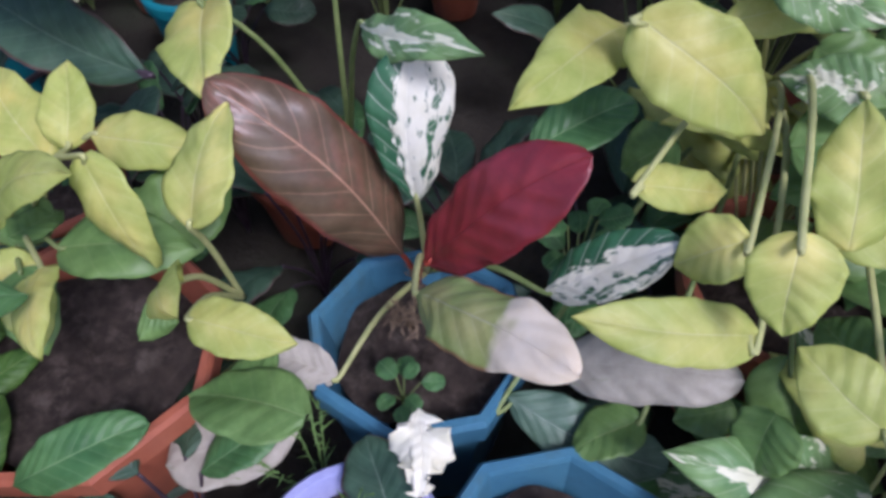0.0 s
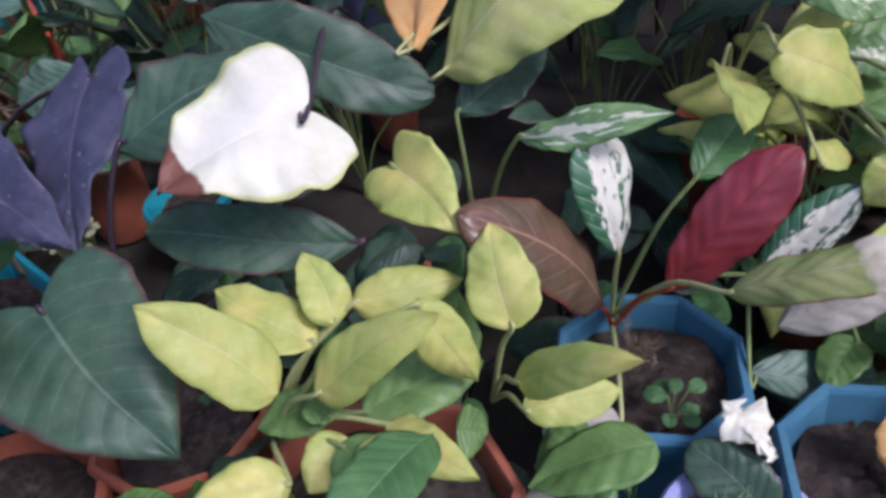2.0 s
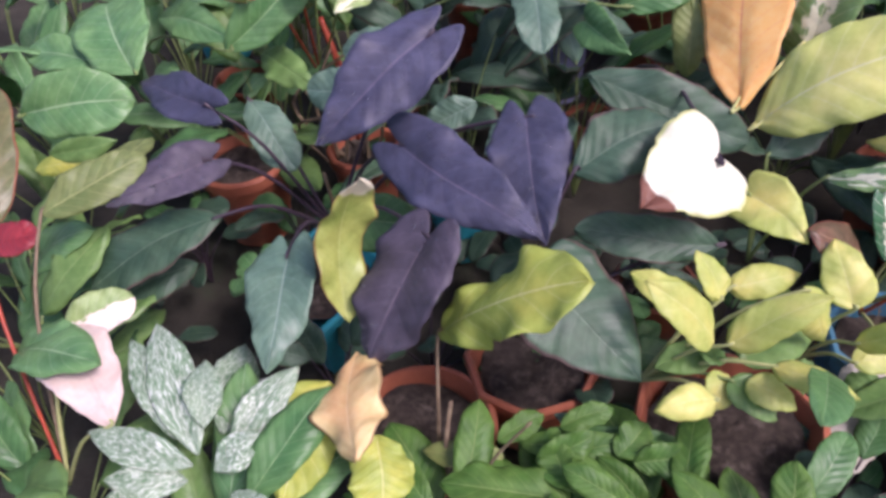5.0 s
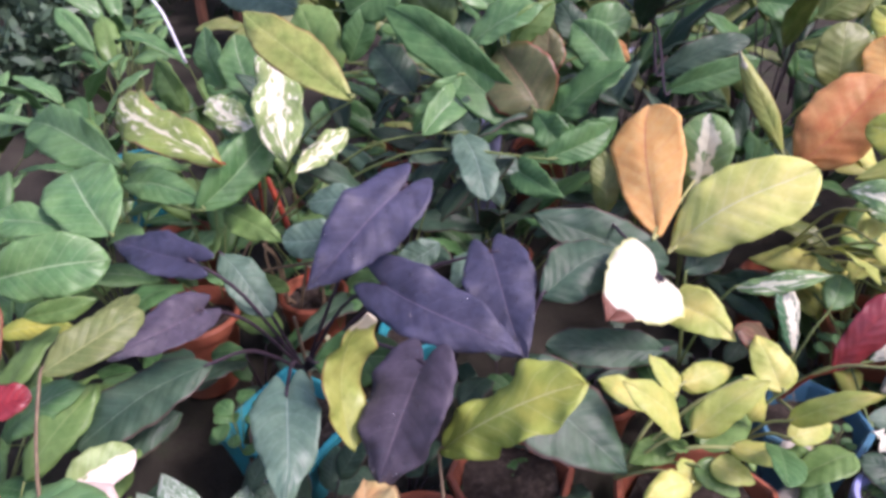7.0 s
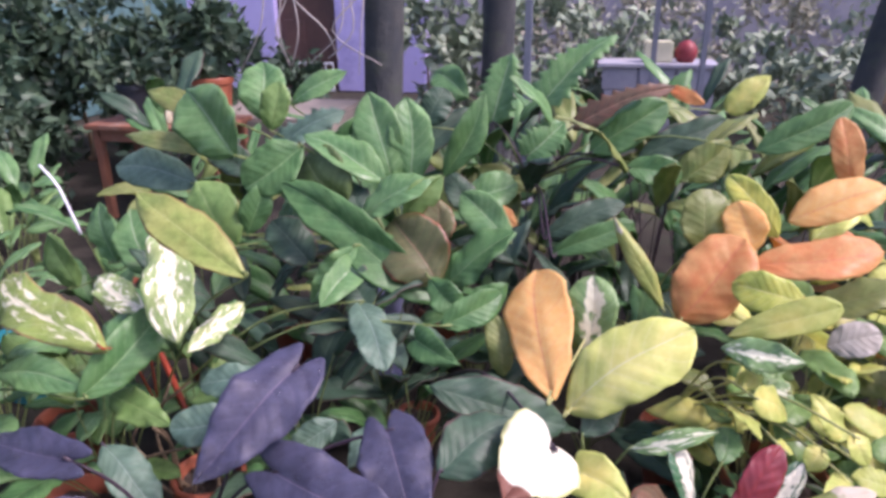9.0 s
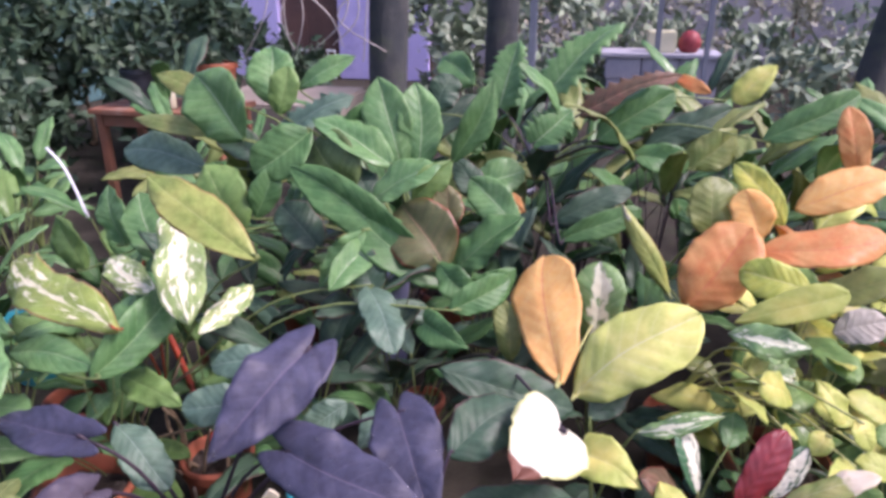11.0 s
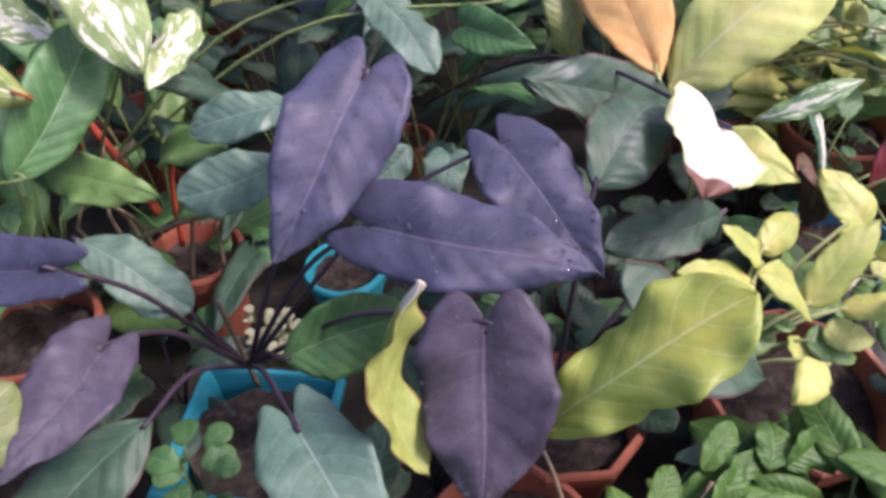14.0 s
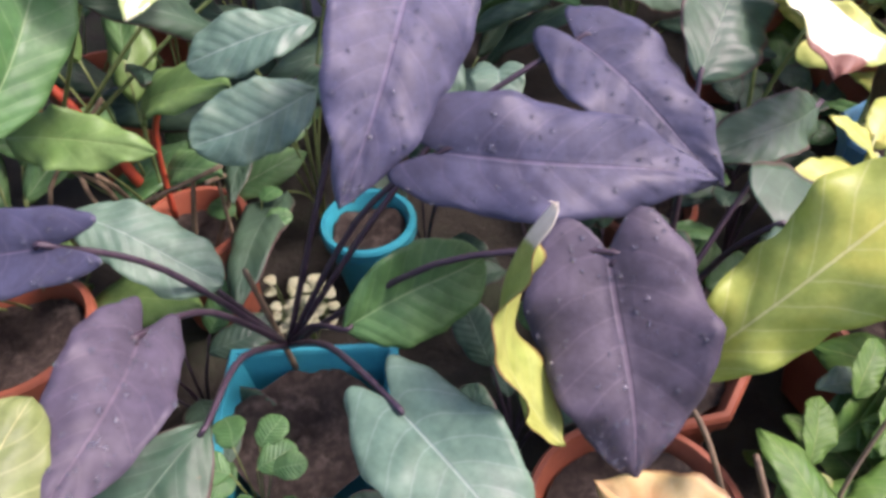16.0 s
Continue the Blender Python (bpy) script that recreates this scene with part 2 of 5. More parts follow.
STEM_DARK = plain_mat("dark_stalk", (0.035, 0.022, 0.035), (0.05, 0.035, 0.045), 0.35, 60)
STEM_RED = plain_mat("red_stalk", (0.40, 0.065, 0.025), (0.30, 0.05, 0.03), 0.4, 60)
STEM_BROWN = plain_mat("brown_stalk", (0.20, 0.15, 0.09), (0.13, 0.09, 0.055), 0.7, 60)
TERRACOTTA = plain_mat("terracotta_plastic", (0.36, 0.115, 0.06), (0.29, 0.085, 0.045), 0.5, 14, 0.15, 0.001, dirt=(0.20, 0.095, 0.06))
BLUEPOT = plain_mat("faded_blue_plastic", (0.045, 0.15, 0.23), (0.06, 0.19, 0.27), 0.45, 14, 0.15, 0.001, dirt=(0.05, 0.11, 0.14))
TEALPOT = plain_mat("teal_plastic", (0.012, 0.27, 0.33), (0.02, 0.33, 0.38), 0.4, 14, 0.1, 0.001, dirt=(0.03, 0.18, 0.20))
LILACPOT = plain_mat("lilac_plastic", (0.30, 0.33, 0.58), (0.36, 0.38, 0.60), 0.4, 14, 0.1, 0.001)
DARKPOT = plain_mat("black_plastic", (0.022, 0.028, 0.036), (0.035, 0.04, 0.048), 0.5, 14, 0.1, 0.001)
SOIL = plain_mat("potting_soil", (0.052, 0.042, 0.035), (0.095, 0.076, 0.062), 0.95, 60, 1.0, 0.006, dirt=(0.16, 0.135, 0.11), spec=0.1)


# ---- builders ----
BED = -0.08


def ground_z(x, y):
    """The bed of pots lies a hand's width lower than the yard round it."""
    d = math.hypot((x + 0.8) / 1.9, (y - 0.4) / 1.3)
    return BED * min(max(2.0 - 1.25 * d, 0), 1)

def mesh_object(name, verts, faces, mats, parent=None, smooth=True, uvs=None):
    me = bpy.data.meshes.new(name)
    me.from_pydata([tuple(v) for v in verts], [], faces)
    for m in mats:
        me.materials.append(m)
    if uvs is not None:
        layer = me.uv_layers.new(name="UVMap")
        idx = np.empty(len(me.loops), dtype=np.int32)
        me.loops.foreach_get("vertex_index", idx)
        layer.data.foreach_set("uv", np.asarray(uvs, dtype=np.float32)[idx].ravel())
    if smooth:
        me.polygons.foreach_set("use_smooth", [True] * len(me.polygons))
    me.update()
    ob = new(name, me)
    ob.parent = parent
    return ob


def empty_thing(name, at, label, category, group=""):
    ob = new(name)
    ob.empty_display_size = 0.05
    ob.location = at
    return tagged(ob, label, category, group)


PROFILES = {
    "oval": ((0, .06, .16, .3, .5, .7, .84, .93, .98, 1), (.04, .36, .68, .9, 1, .97, .8, .54, .28, 0)),
    "lime": ((0, .06, .16, .32, .5, .68, .82, .91, .97, 1), (.22, .62, .88, 1, .96, .81, .58, .33, .12, 0)),
    "paddle": ((0, .08, .2, .35, .5, .65, .8, .9, .97, 1), (.05, .3, .58, .76, .9, 1, .94, .72, .38, 0)),
    "lance": ((0, .08, .2, .35, .5, .65, .8, .9, .96, 1), (.06, .36, .68, .93, 1, .9, .64, .36, .16, 0)),
    "heart": ((0, .08, .18, .3, .45, .6, .75, .87, .95, 1), (.78, .94, 1, .99, .9, .74, .52, .3, .12, 0)),
    "arrow": ((0, .08, .18, .3, .45, .6, .75, .87, .95, 1), (.56, .78, .93, 1, .95, .81, .58, .34, .15, 0)),
    "blade": ((0, .06, .15, .3, .5, .7, .83, .92, .97, 1), (.08, .38, .66, .88, 1, .94, .72, .42, .2, 0)),
    "saw": ((0, .06, .15, .3, .5, .7, .83, .92, .97, 1), (.3, .7, .95, 1, .94, .8, .6, .36, .18, 0)),
}
LOBE = {"arrow": 0.18, "heart": 0.13, "saw": 0.06}


def outline(kind, v):
    """Half width (0 to 1) of a leaf along its length, smoothed between the stations of its kind."""
    at, w = PROFILES[kind]
    fine = np.linspace(0, 1, 201)
    raw = np.interp(fine, at, w)
    soft = np.convolve(np.pad(raw, 6, mode="edge"), np.ones(13) / 13, "valid")
    edge = np.clip(np.minimum(fine, 1 - fine) / 0.05, 0, 1)
    return np.interp(v, fine, soft * edge + raw * (1 - edge))


def leaf_mesh(kind, length, width, arch, fold, wave, curl, rng, torn=0.0, droop=0.12, nu=15, nv=43):
    """A leaf blade along +Y with its upper side to +Z: two skins with a thin edge between them.
    It is creased at the midrib, puffed between the side veins, ruffled at the margin and twisted a little."""
    u = np.linspace(-1, 1, nu)
    k = np.linspace(0, 1, nv)
    v = 0.65 * k + 0.35 * (0.5 - 0.5 * np.cos(np.pi * k))
    U, V = np.meshgrid(u, v)
    s = np.abs(U)
    half = outline(kind, V) * width / 2
    a, b, c, d = rng.uniform(0, 6.28, 4)
    side = np.where(U < 0, a, b)
    half = half * np.where(U < 0, 1 + 0.06 * np.sin(c), 1 - 0.06 * np.sin(c))
    half = half * (1 + (0.018 + 0.35 * wave) * (np.sin(V * 9 + side) + 0.7 * np.sin(V * 21 + 2 * side) + 0.35 * np.sin(V * 47 + 3 * side)) * s)
    if kind == "saw":
        half = half * (1 - s**3 * 0.46 * np.mod(V * 9 + 0.2, 1.0))
    if torn:
        half = half * (1 - torn * (s > 0.3) * np.repeat(rng.uniform(0, 1, (-(-nv // 5), 2)), 5, 0)[:nv][:, (U[0] > 0).astype(int)])
    X = U * half
    lobe = LOBE.get(kind, 0.0)
    Y = length * (V - lobe * np.sin(np.pi * 0.70 * s) ** 0.9 * (1 - V) ** 3.2)
    bend = 0.035 * length * np.sin(V * np.pi) * np.sin(c) + 0.02 * length * np.sin(V * 5 + d) * V
    Z = arch * length * 4 * V * (1 - V) + fold * np.abs(X) * (1 - 0.3 * V) - curl * width * U**2 * 0.5
    Z = Z + wave * width * np.sin(V * 11 + side) * U**2 * np.sin(np.pi * np.clip(V * 1.1, 0, 1))
    Z = Z + wave * width * 0.3 * np.sin(V * 29 + side) * U**2 + 0.018 * width * np.sin(4 * U + 5 * V + c)
    Z = Z + X * 0.22 * np.sin(d) * (V - 0.5) * 2
    veins = 6.5 + np.sin(d)
    puff = np.abs(np.sin((V * veins - s * 1.4 + 0.3 * np.sign(U) * np.sin(a)) * np.pi)) * np.sin(np.pi * np.clip(s, 0, 1)) ** 0.8 * np.sin(np.pi * V) ** 0.5
    Z = Z + 0.007 * width * puff - 0.010 * width * np.exp(-((s / 0.09) ** 2)) - droop * length * V**3 * 0.5
    X = X + bend
    top = np.stack([X, Y, Z], -1).reshape(-1, 3)
    low = top - np.array([0, 0, 0.0009])
    n = nu * nv
    faces = []
    for j in range(nv - 1):
        for i in range(nu - 1):
            p = j * nu + i
            faces.append((p, p + 1, p + nu + 1, p + nu))
            faces.append((n + p, n + p + nu, n + p + nu + 1, n + p + 1))
    ring = [i for i in range(nu)] + [j * nu + nu - 1 for j in range(1, nv)] + [(nv - 1) * nu + i for i in range(nu - 2, -1, -1)] + [j * nu for j in range(nv - 2, 0, -1)]
    for p, q in zip(ring, ring[1:] + ring[:1]):
        faces.append((q, p, n + p, n + q))
    uv = np.stack([(U + 1) / 2, V], -1).reshape(-1, 2)
    return np.concatenate([top, low]), faces, np.concatenate([uv, uv])


def tube(points, r0, r1, sides=7):
    """A tapering stalk along a smooth line through three points or more."""
    pts = [Vector(p) for p in points]
    fine = []
    for k in range(len(pts) - 1):
        p0, p1, p2, p3 = pts[max(k - 1, 0)], pts[k], pts[k + 1], pts[min(k + 2, len(pts) - 1)]
        for s in range(5):
            t = s / 5
            fine.append(0.5 * ((2 * p1) + (p2 - p0) * t + (2 * p0 - 5 * p1 + 4 * p2 - p3) * t * t + (3 * p1 - p0 - 3 * p2 + p3) * t**3))
    fine.append(pts[-1])
    verts, faces = [], []
    ref = Vector((0.31, 0.83, 0.46))
    for k, p in enumerate(fine):
        d = (fine[min(k + 1, len(fine) - 1)] - fine[max(k - 1, 0)]).normalized()
        x = d.cross(ref).normalized()
        y = d.cross(x)
        r = r0 + (r1 - r0) * k / (len(fine) - 1)
        for s in range(sides):
            g = 2 * math.pi * s / sides
            verts.append(p + x * r * math.cos(g) + y * r * math.sin(g))
    for k in range(len(fine) - 1):
        for s in range(sides):
            q = (s + 1) % sides
            faces.append((k * sides + s, k * sides + q, (k + 1) * sides + q, (k + 1) * sides + s))
    faces.append(tuple(range(sides - 1, -1, -1)))
    faces.append(tuple((len(fine) - 1) * sides + s for s in range(sides)))
    return verts, faces


EYES = Vector((-0.95, -1.6, 2.6))
LEAVES = [0]


def leaf(plant, kind, base, tip, width, mat, roll=0.0, arch=0.05, fold=0.12, wave=0.04, curl=0.1, stalk=None, root=None, stalk_r=0.0028, torn=0.0, label="", face=None):
    """One leaf of a plant from where its stalk joins to its tip; roll turns it about its midrib. root: where its stalk leaves the crown."""
    LEAVES[0] += 1
    rng = np.random.default_rng(LEAVES[0])
    wave = 0.085 if wave == 0.04 and mat in (PURPLE, PLUM, DARKGREEN, BLUEGREEN) else wave
    fold = 0.28 if fold == 0.12 and mat in (GREEN, MIDGREEN) else fold
    base, tip, at = Vector(base), Vector(tip), plant.matrix_basis.translation
    ahead = (tip - base).normalized()
    roll = roll + float(rng.uniform(-24, 24)) if mat in (GREEN, MIDGREEN, OLIVE, OLIVEGREEN, LIMEGREEN, BLUEGREEN, BUSHGREEN) else roll
    light = Vector(face) if face else (EYES - base).normalized() * 0.5 + Vector((0, 0, 0.7))
    side = ahead.cross(light).normalized()
    up = side.cross(ahead)
    m = Matrix((side, ahead, up)).transposed().to_4x4() @ pose(0, 0, 0, 0, roll, 0)
    m.translation = base - at
    verts, faces, uvs = leaf_mesh(kind, (tip - base).length, width, arch, fold, wave, curl, rng, torn)
    ob = mesh_object("leaf", verts, faces, [mat], plant, True, uvs)
    ob.matrix_basis = m
    if label:
        ob["label"] = label
    if stalk:
        stalk_r = 0.0034 if stalk is STEM_DARK else stalk_r
        root = Vector(root) if root else at + Vector((0, 0, 0.0))
        lift = Vector((0, 0, 0.22 * (base - root).length))
        mid = root.lerp(base, 0.55) + lift * 0.6
        rib = base + ahead * (tip - base).length * 0.06 + m.to_3x3() @ Vector((0, 0, -0.001))
        v, f = tube([root - at, mid - at, base - at, rib - at], stalk_r * 1.4, stalk_r * 0.8)
        mesh_object("petiole", v, f, [stalk], plant)
    return ob


def lathe(profile, sides, flat=False):
    """A turned form: rings of (radius, height), closed at both ends."""
    verts, faces = [], []
    k = 1 / math.cos(math.pi / sides) if flat else 1
    for r, z in profile:
        for s in range(sides):
            g = 2 * math.pi * (s + 0.5) / sides
            verts.append((r * k * math.cos(g), r * k * math.sin(g), z))
    for j in range(len(profile) - 1):
        for s in range(sides):
            q = (s + 1) % sides
            faces.append((j * sides + s, j * sides + q, (j + 1) * sides + q, (j + 1) * sides + s))
    faces.append(tuple(range(sides - 1, -1, -1)))
    faces.append(tuple((len(profile) - 1) * sides + s for s in range(sides)))
    return verts, faces


def pot(at, radius, height, mat, label, sides=40, turn=0.0, fill=0.85, name="flower_pot", stretch=1.0):
    """A tapered pot with a rolled rim, hollow, with soil in it. at: the middle of its base."""
    thing = empty_thing(name, at, label, "flower pot", "pots of the collection")
    thing.rotation_euler = (0, 0, radians(turn))
    r, h, w = radius, height, 0.006
    b = 0.72 * r
    flat = sides < 12
    prof = [(b - 0.004, 0), (b, 0.004), (r * 0.955, h * 0.84), (r * 0.985, h * 0.845), (r + 0.004, h * 0.86), (r + 0.006, h - 0.006), (r + 0.002, h), (r - w, h), (r - w - 0.003, h - 0.006), (r * 0.90 - w, h * 0.80), (b - w, 0.012)]
    v, f = lathe(prof, sides, flat)
    ob = mesh_object("body", v, f, [mat], thing, not flat)
    ob.scale = (1, stretch, 1)
    if not flat:
        ob.data.set_sharp_from_angle(angle=radians(35))
    rs = (b + (r * 0.92 - b) * fill) - w
    n, rng = 15, np.random.default_rng(int(abs(at[0] * 1000)) + 7)
    verts, faces = [(0, 0, h * fill)], []
    for j in range(1, n):
        for s in range(32):
            g = 2 * math.pi * s / 32
            rr = rs * j / (n - 1) * (1.0 / max(math.cos((g % (2 * math.pi / sides)) - math.pi / sides), 0.7) if flat else 1)
            verts.append((rr * math.cos(g), rr * math.sin(g) * stretch, h * fill + rng.normal(0, 0.0028) + 0.010 * math.sin(3 * g) * j / n))
    for s in range(32):
        faces.append((0, 1 + s, 1 + (s + 1) % 32))
    for j in range(n - 2):
        for s in range(32):
            q = (s + 1) % 32
            faces.append((1 + j * 32 + s, 1 + (j + 1) * 32 + s, 1 + (j + 1) * 32 + q, 1 + j * 32 + q))
    tagged(mesh_object("soil", verts, faces, [SOIL], thing), "dark crumbly potting soil")
    return thing


def plant(name, at, label, group="potted foliage plants"):
    return empty_thing(name, at, label, "plant", group)


def box(name, size, mat, parent=None, bevel=0.004, at=(0, 0, 0)):
    bm = bmesh.new()
    bmesh.ops.create_cube(bm, size=1)
    bmesh.ops.scale(bm, vec=size, verts=bm.verts)
    if bevel:
        bmesh.ops.bevel(bm, geom=bm.edges[:], offset=bevel, segments=2, affect="EDGES")
    bmesh.ops.translate(bm, vec=at, verts=bm.verts)
    me = bpy.data.meshes.new(name)
    bm.to_mesh(me)
    bm.free()
    me.materials.append(mat)
    ob = new(name, me)
    ob.parent = parent
    return ob


SHARED = {}


def quick_leaf(plant, kind, mat, base, ahead, length, ratio, rng, roll=0.0):
    """A leaf of the undergrowth, on one of five shared blades."""
    key = (kind, mat.name, int(rng.integers(5)))
    if key not in SHARED:
        v, f, uv = leaf_mesh(kind, 0.15, 0.15 * 0.5, 0.07, 0.15, 0.06, 0.15, np.random.default_rng(key[2] + 50), nu=9, nv=21)
        ob = mesh_object("leaf", v, f, [mat], plant, True, uv)
        SHARED[key] = ob.data
    else:
        ob = new("leaf", SHARED[key])
        ob.parent = plant
    ahead = Vector(ahead).normalized()
    side = ahead.cross(Vector((0, -0.3, 1))).normalized()
    m = Matrix((side, ahead, side.cross(ahead))).transposed().to_4x4() @ pose(0, 0, 0, 0, roll, 0) @ Matrix.Diagonal((length / 0.15 * ratio / 0.5, length / 0.15, length / 0.15, 1))
    m.translation = Vector(base) - plant.location
    ob.matrix_basis = m
    return ob


def rosette(name, label, at, mats, count, height, size, ratio=0.5, kind="oval", seed=1, spread=0.09, stalk=None, lean=(0, 0), rise=0.0):
    """A leafy plant whose stalks rise from one crown and hold leaves all round."""
    rng = np.random.default_rng(seed)
    low = ground_z(at[0], at[1])
    height, at = height + at[2] - low, (at[0], at[1], low)
    thing = plant(name, at, label)
    at = Vector(at)
    for k in range(count):
        g = k * 2.4 + rng.uniform(-0.5, 0.5)
        up = (0.35 + 0.65 * rng.random()) * height
        out = spread * (1.25 - 0.6 * up / height) * rng.uniform(0.6, 1.3)
        way = Vector((math.cos(g) + lean[0], math.sin(g) + lean[1], 0))
        base = at + way * out + Vector((0, 0, up))
        dip = rng.uniform(-0.5, 0.45) + 0.5 * up / height + rise * rng.random()
        quick_leaf(thing, kind, mats[int(rng.integers(len(mats)))], base, (way.x, way.y, dip), size * rng.uniform(0.7, 1.2), ratio * rng.uniform(0.85, 1.15), rng, rng.uniform(-25, 25))
        if stalk:
            mid = (base - at) * 0.5 + Vector((0, 0, 0.06 * up)) - way * out * 0.2
            v, f = tube([(0, 0, 0), mid, base - at], 0.003, 0.002, 5)
            mesh_object("petiole", v, f, [stalk], thing)
    return thing


def leaf_cloud(name, label, at, radii, count, size, mat, seed, trunk=0.0, category="shrub", slim=0.45):
    """A shrub: a stem with a crown of many small bent leaves gathered in clumps, with gaps between."""
    rng = np.random.default_rng(seed)
    thing = empty_thing(name, at, label, category)
    clumps = rng.normal(0, 0.42, (max(6, count // 60), 3))
    verts, faces, uvs = [], [], []
    for k in range(count):
        c = clumps[k % len(clumps)] + rng.normal(0, 0.13, 3)
        c = np.clip(c, -1.1, 1.1) * np.array(radii) + np.array((0, 0, radii[2] + trunk))
        d = rng.normal(0, 1, 3)
        d = d / np.linalg.norm(d)
        e = np.cross(d, rng.normal(0, 1, 3))
        e = e / np.linalg.norm(e) * slim * 0.5
        nrm = np.cross(d, e)
        L = size * rng.uniform(0.6, 1.3)
        i = len(verts)
        verts += [c, c + (d * 0.45 + e + nrm * 0.25) * L, c + d * 0.5 * L, c + (d * 0.45 - e + nrm * 0.25) * L, c + (d - nrm * 0.2) * L]
        uvs += [(0.5, 0), (1, 0.5), (0.5, 0.5), (0, 0.5), (0.5, 1)]
        faces += [(i, i + 1, i + 2), (i, i + 2, i + 3), (i + 1, i + 4, i + 2), (i + 2, i + 4, i + 3)]
    ob = mesh_object("crown", verts, faces, [mat], thing, True, uvs)
    v, f = tube([(0, 0, 0), (0.03, 0.02, trunk * 0.5 + 0.1), (0, 0, trunk + radii[2])], 0.035 * max(radii), 0.012 * max(radii))
    mesh_object("stem", v, f, [STEM_BROWN], thing)
    return thing


# ---- ground ----
GROUND = plain_mat("bare_earth", (0.036, 0.034, 0.027), (0.062, 0.056, 0.044), 0.95, 8, 0.8, 0.01, dirt=(0.04, 0.05, 0.03), spec=0.1)
bm = bmesh.new()
bmesh.ops.create_grid(bm, x_segments=240, y_segments=240, size=30)
for q in bm.verts:
    q.co.z = 0.012 * noise.noise(q.co * 1.7) - 0.012 + ground_z(q.co.x, q.co.y)
for q in bm.verts:
    for a in range(2):
        if abs(q.co[a]) > 12:
            q.co[a] *= 1 + 0.25 * (abs(q.co[a]) - 12)
me = bpy.data.meshes.new("ground")
bm.to_mesh(me)
bm.free()
me.materials.append(GROUND)
tagged(new("ground", me), "bare dark earth under the pots", "ground", kind="structure")

# ---- house, door and walls behind the garden ----
# lilac paint with the blue tint and paleness of haze mixed into its colour
LILAC = plain_mat("lilac_wall_paint", (0.52, 0.47, 0.80), (0.58, 0.53, 0.84), 0.8, 1.5, 0.2, 0.003, dirt=(0.34, 0.31, 0.60))
# turquoise paint made darker in colour to carry the shade of trees
TEALWALL = plain_mat("shaded_turquoise_paint", (0.055, 0.135, 0.145), (0.08, 0.17, 0.17), 0.8, 1.5, 0.2, 0.003, dirt=(0.06, 0.12, 0.11))
DOORWOOD = plain_mat("brown_door_wood", (0.10, 0.055, 0.05), (0.14, 0.075, 0.06), 0.5, 3, 0.2, 0.002)
WHITEPAINT = plain_mat("white_gate_paint", (0.75, 0.76, 0.78), (0.68, 0.70, 0.72), 0.5, 5, 0.1, 0.001)
TABLEWOOD = plain_mat("reddish_table_wood", (0.30, 0.13, 0.075), (0.22, 0.10, 0.06), 0.6, 6, 0.3, 0.002, dirt=(0.36, 0.24, 0.18))
CONCRETE = plain_mat("weathered_concrete", (0.30, 0.31, 0.36), (0.38, 0.38, 0.42), 0.9, 3, 0.5, 0.006, dirt=(0.20, 0.22, 0.24))
SLAB = plain_mat("pale_path_slab", (0.20, 0.18, 0.15), (0.26, 0.23, 0.19), 0.9, 3, 0.4, 0.004)
BARK = plain_mat("dark_bark", (0.045, 0.055, 0.06), (0.085, 0.09, 0.085), 0.9, 7, 1.0, 0.02, dirt=(0.06, 0.085, 0.06))
POSTMETAL = plain_mat("grey_metal_post", (0.17, 0.19, 0.23), (0.22, 0.24, 0.28), 0.5, 6, 0.2, 0.002)
ROOTPALE = plain_mat("pale_aerial_root", (0.50, 0.46, 0.42), (0.40, 0.36, 0.32), 0.8, 40, 0.3, 0.001)
REDCLOTH = plain_mat("red_plastic", (0.26, 0.035, 0.04), (0.20, 0.03, 0.035), 0.5, 8, 0.2, 0.003)
CREAMBOX = plain_mat("cream_plastic", (0.62, 0.60, 0.42), (0.54, 0.54, 0.38), 0.5, 8, 0.1, 0.001)

for x0, x1 in ((-9.0, -4.96), (-4.14, -2.95)):
    ob = box("wall_north", (x1 - x0, 0.2, 3.0), LILAC, bevel=0.01)
    ob.location = ((x0 + x1) / 2, 8.1, 1.5)
    tagged(ob, "lilac painted house wall beside the door", "wall", kind="structure")
ob = box("wall_north", (0.82, 0.2, 0.9), LILAC, bevel=0.01)
ob.location = (-4.55, 8.1, 2.55)
tagged(ob, "lilac painted wall above the door", "wall", kind="structure")
ob = box("wall_west", (0.2, 9.0, 2.6), TEALWALL, bevel=0.01)
ob.location = (-6.3, 4.5, 1.3)
tagged(ob, "turquoise painted garden wall, stained", "wall", kind="structure")
door = empty_thing("door_1", (-4.55, 8.12, 0), "dark brown wooden door in the lilac wall", "door")
door["kind"] = "structure"
box("door_leaf", (0.80, 0.05, 2.06), DOORWOOD, door, 0.006, (0, 0, 1.05))
for dx in (-0.19, 0.19):
    for z in (0.55, 1.5):
        box("panel", (0.28, 0.02, 0.7), DOORWOOD, door, 0.008, (dx, -0.03, z))
gate = empty_thing("gate", (-4.53, 7.86, 0), "low white painted metal gate before the brown door", "gate")
for z in (0.03, 0.37):
    box("rail", (0.78, 0.025, 0.025), WHITEPAINT, gate, 0.004, (0, 0, z))
for k in range(9):
    box("bar", (0.014, 0.014, 0.34), WHITEPAINT, gate, 0.003, (-0.38 + 0.095 * k, 0, 0.20))

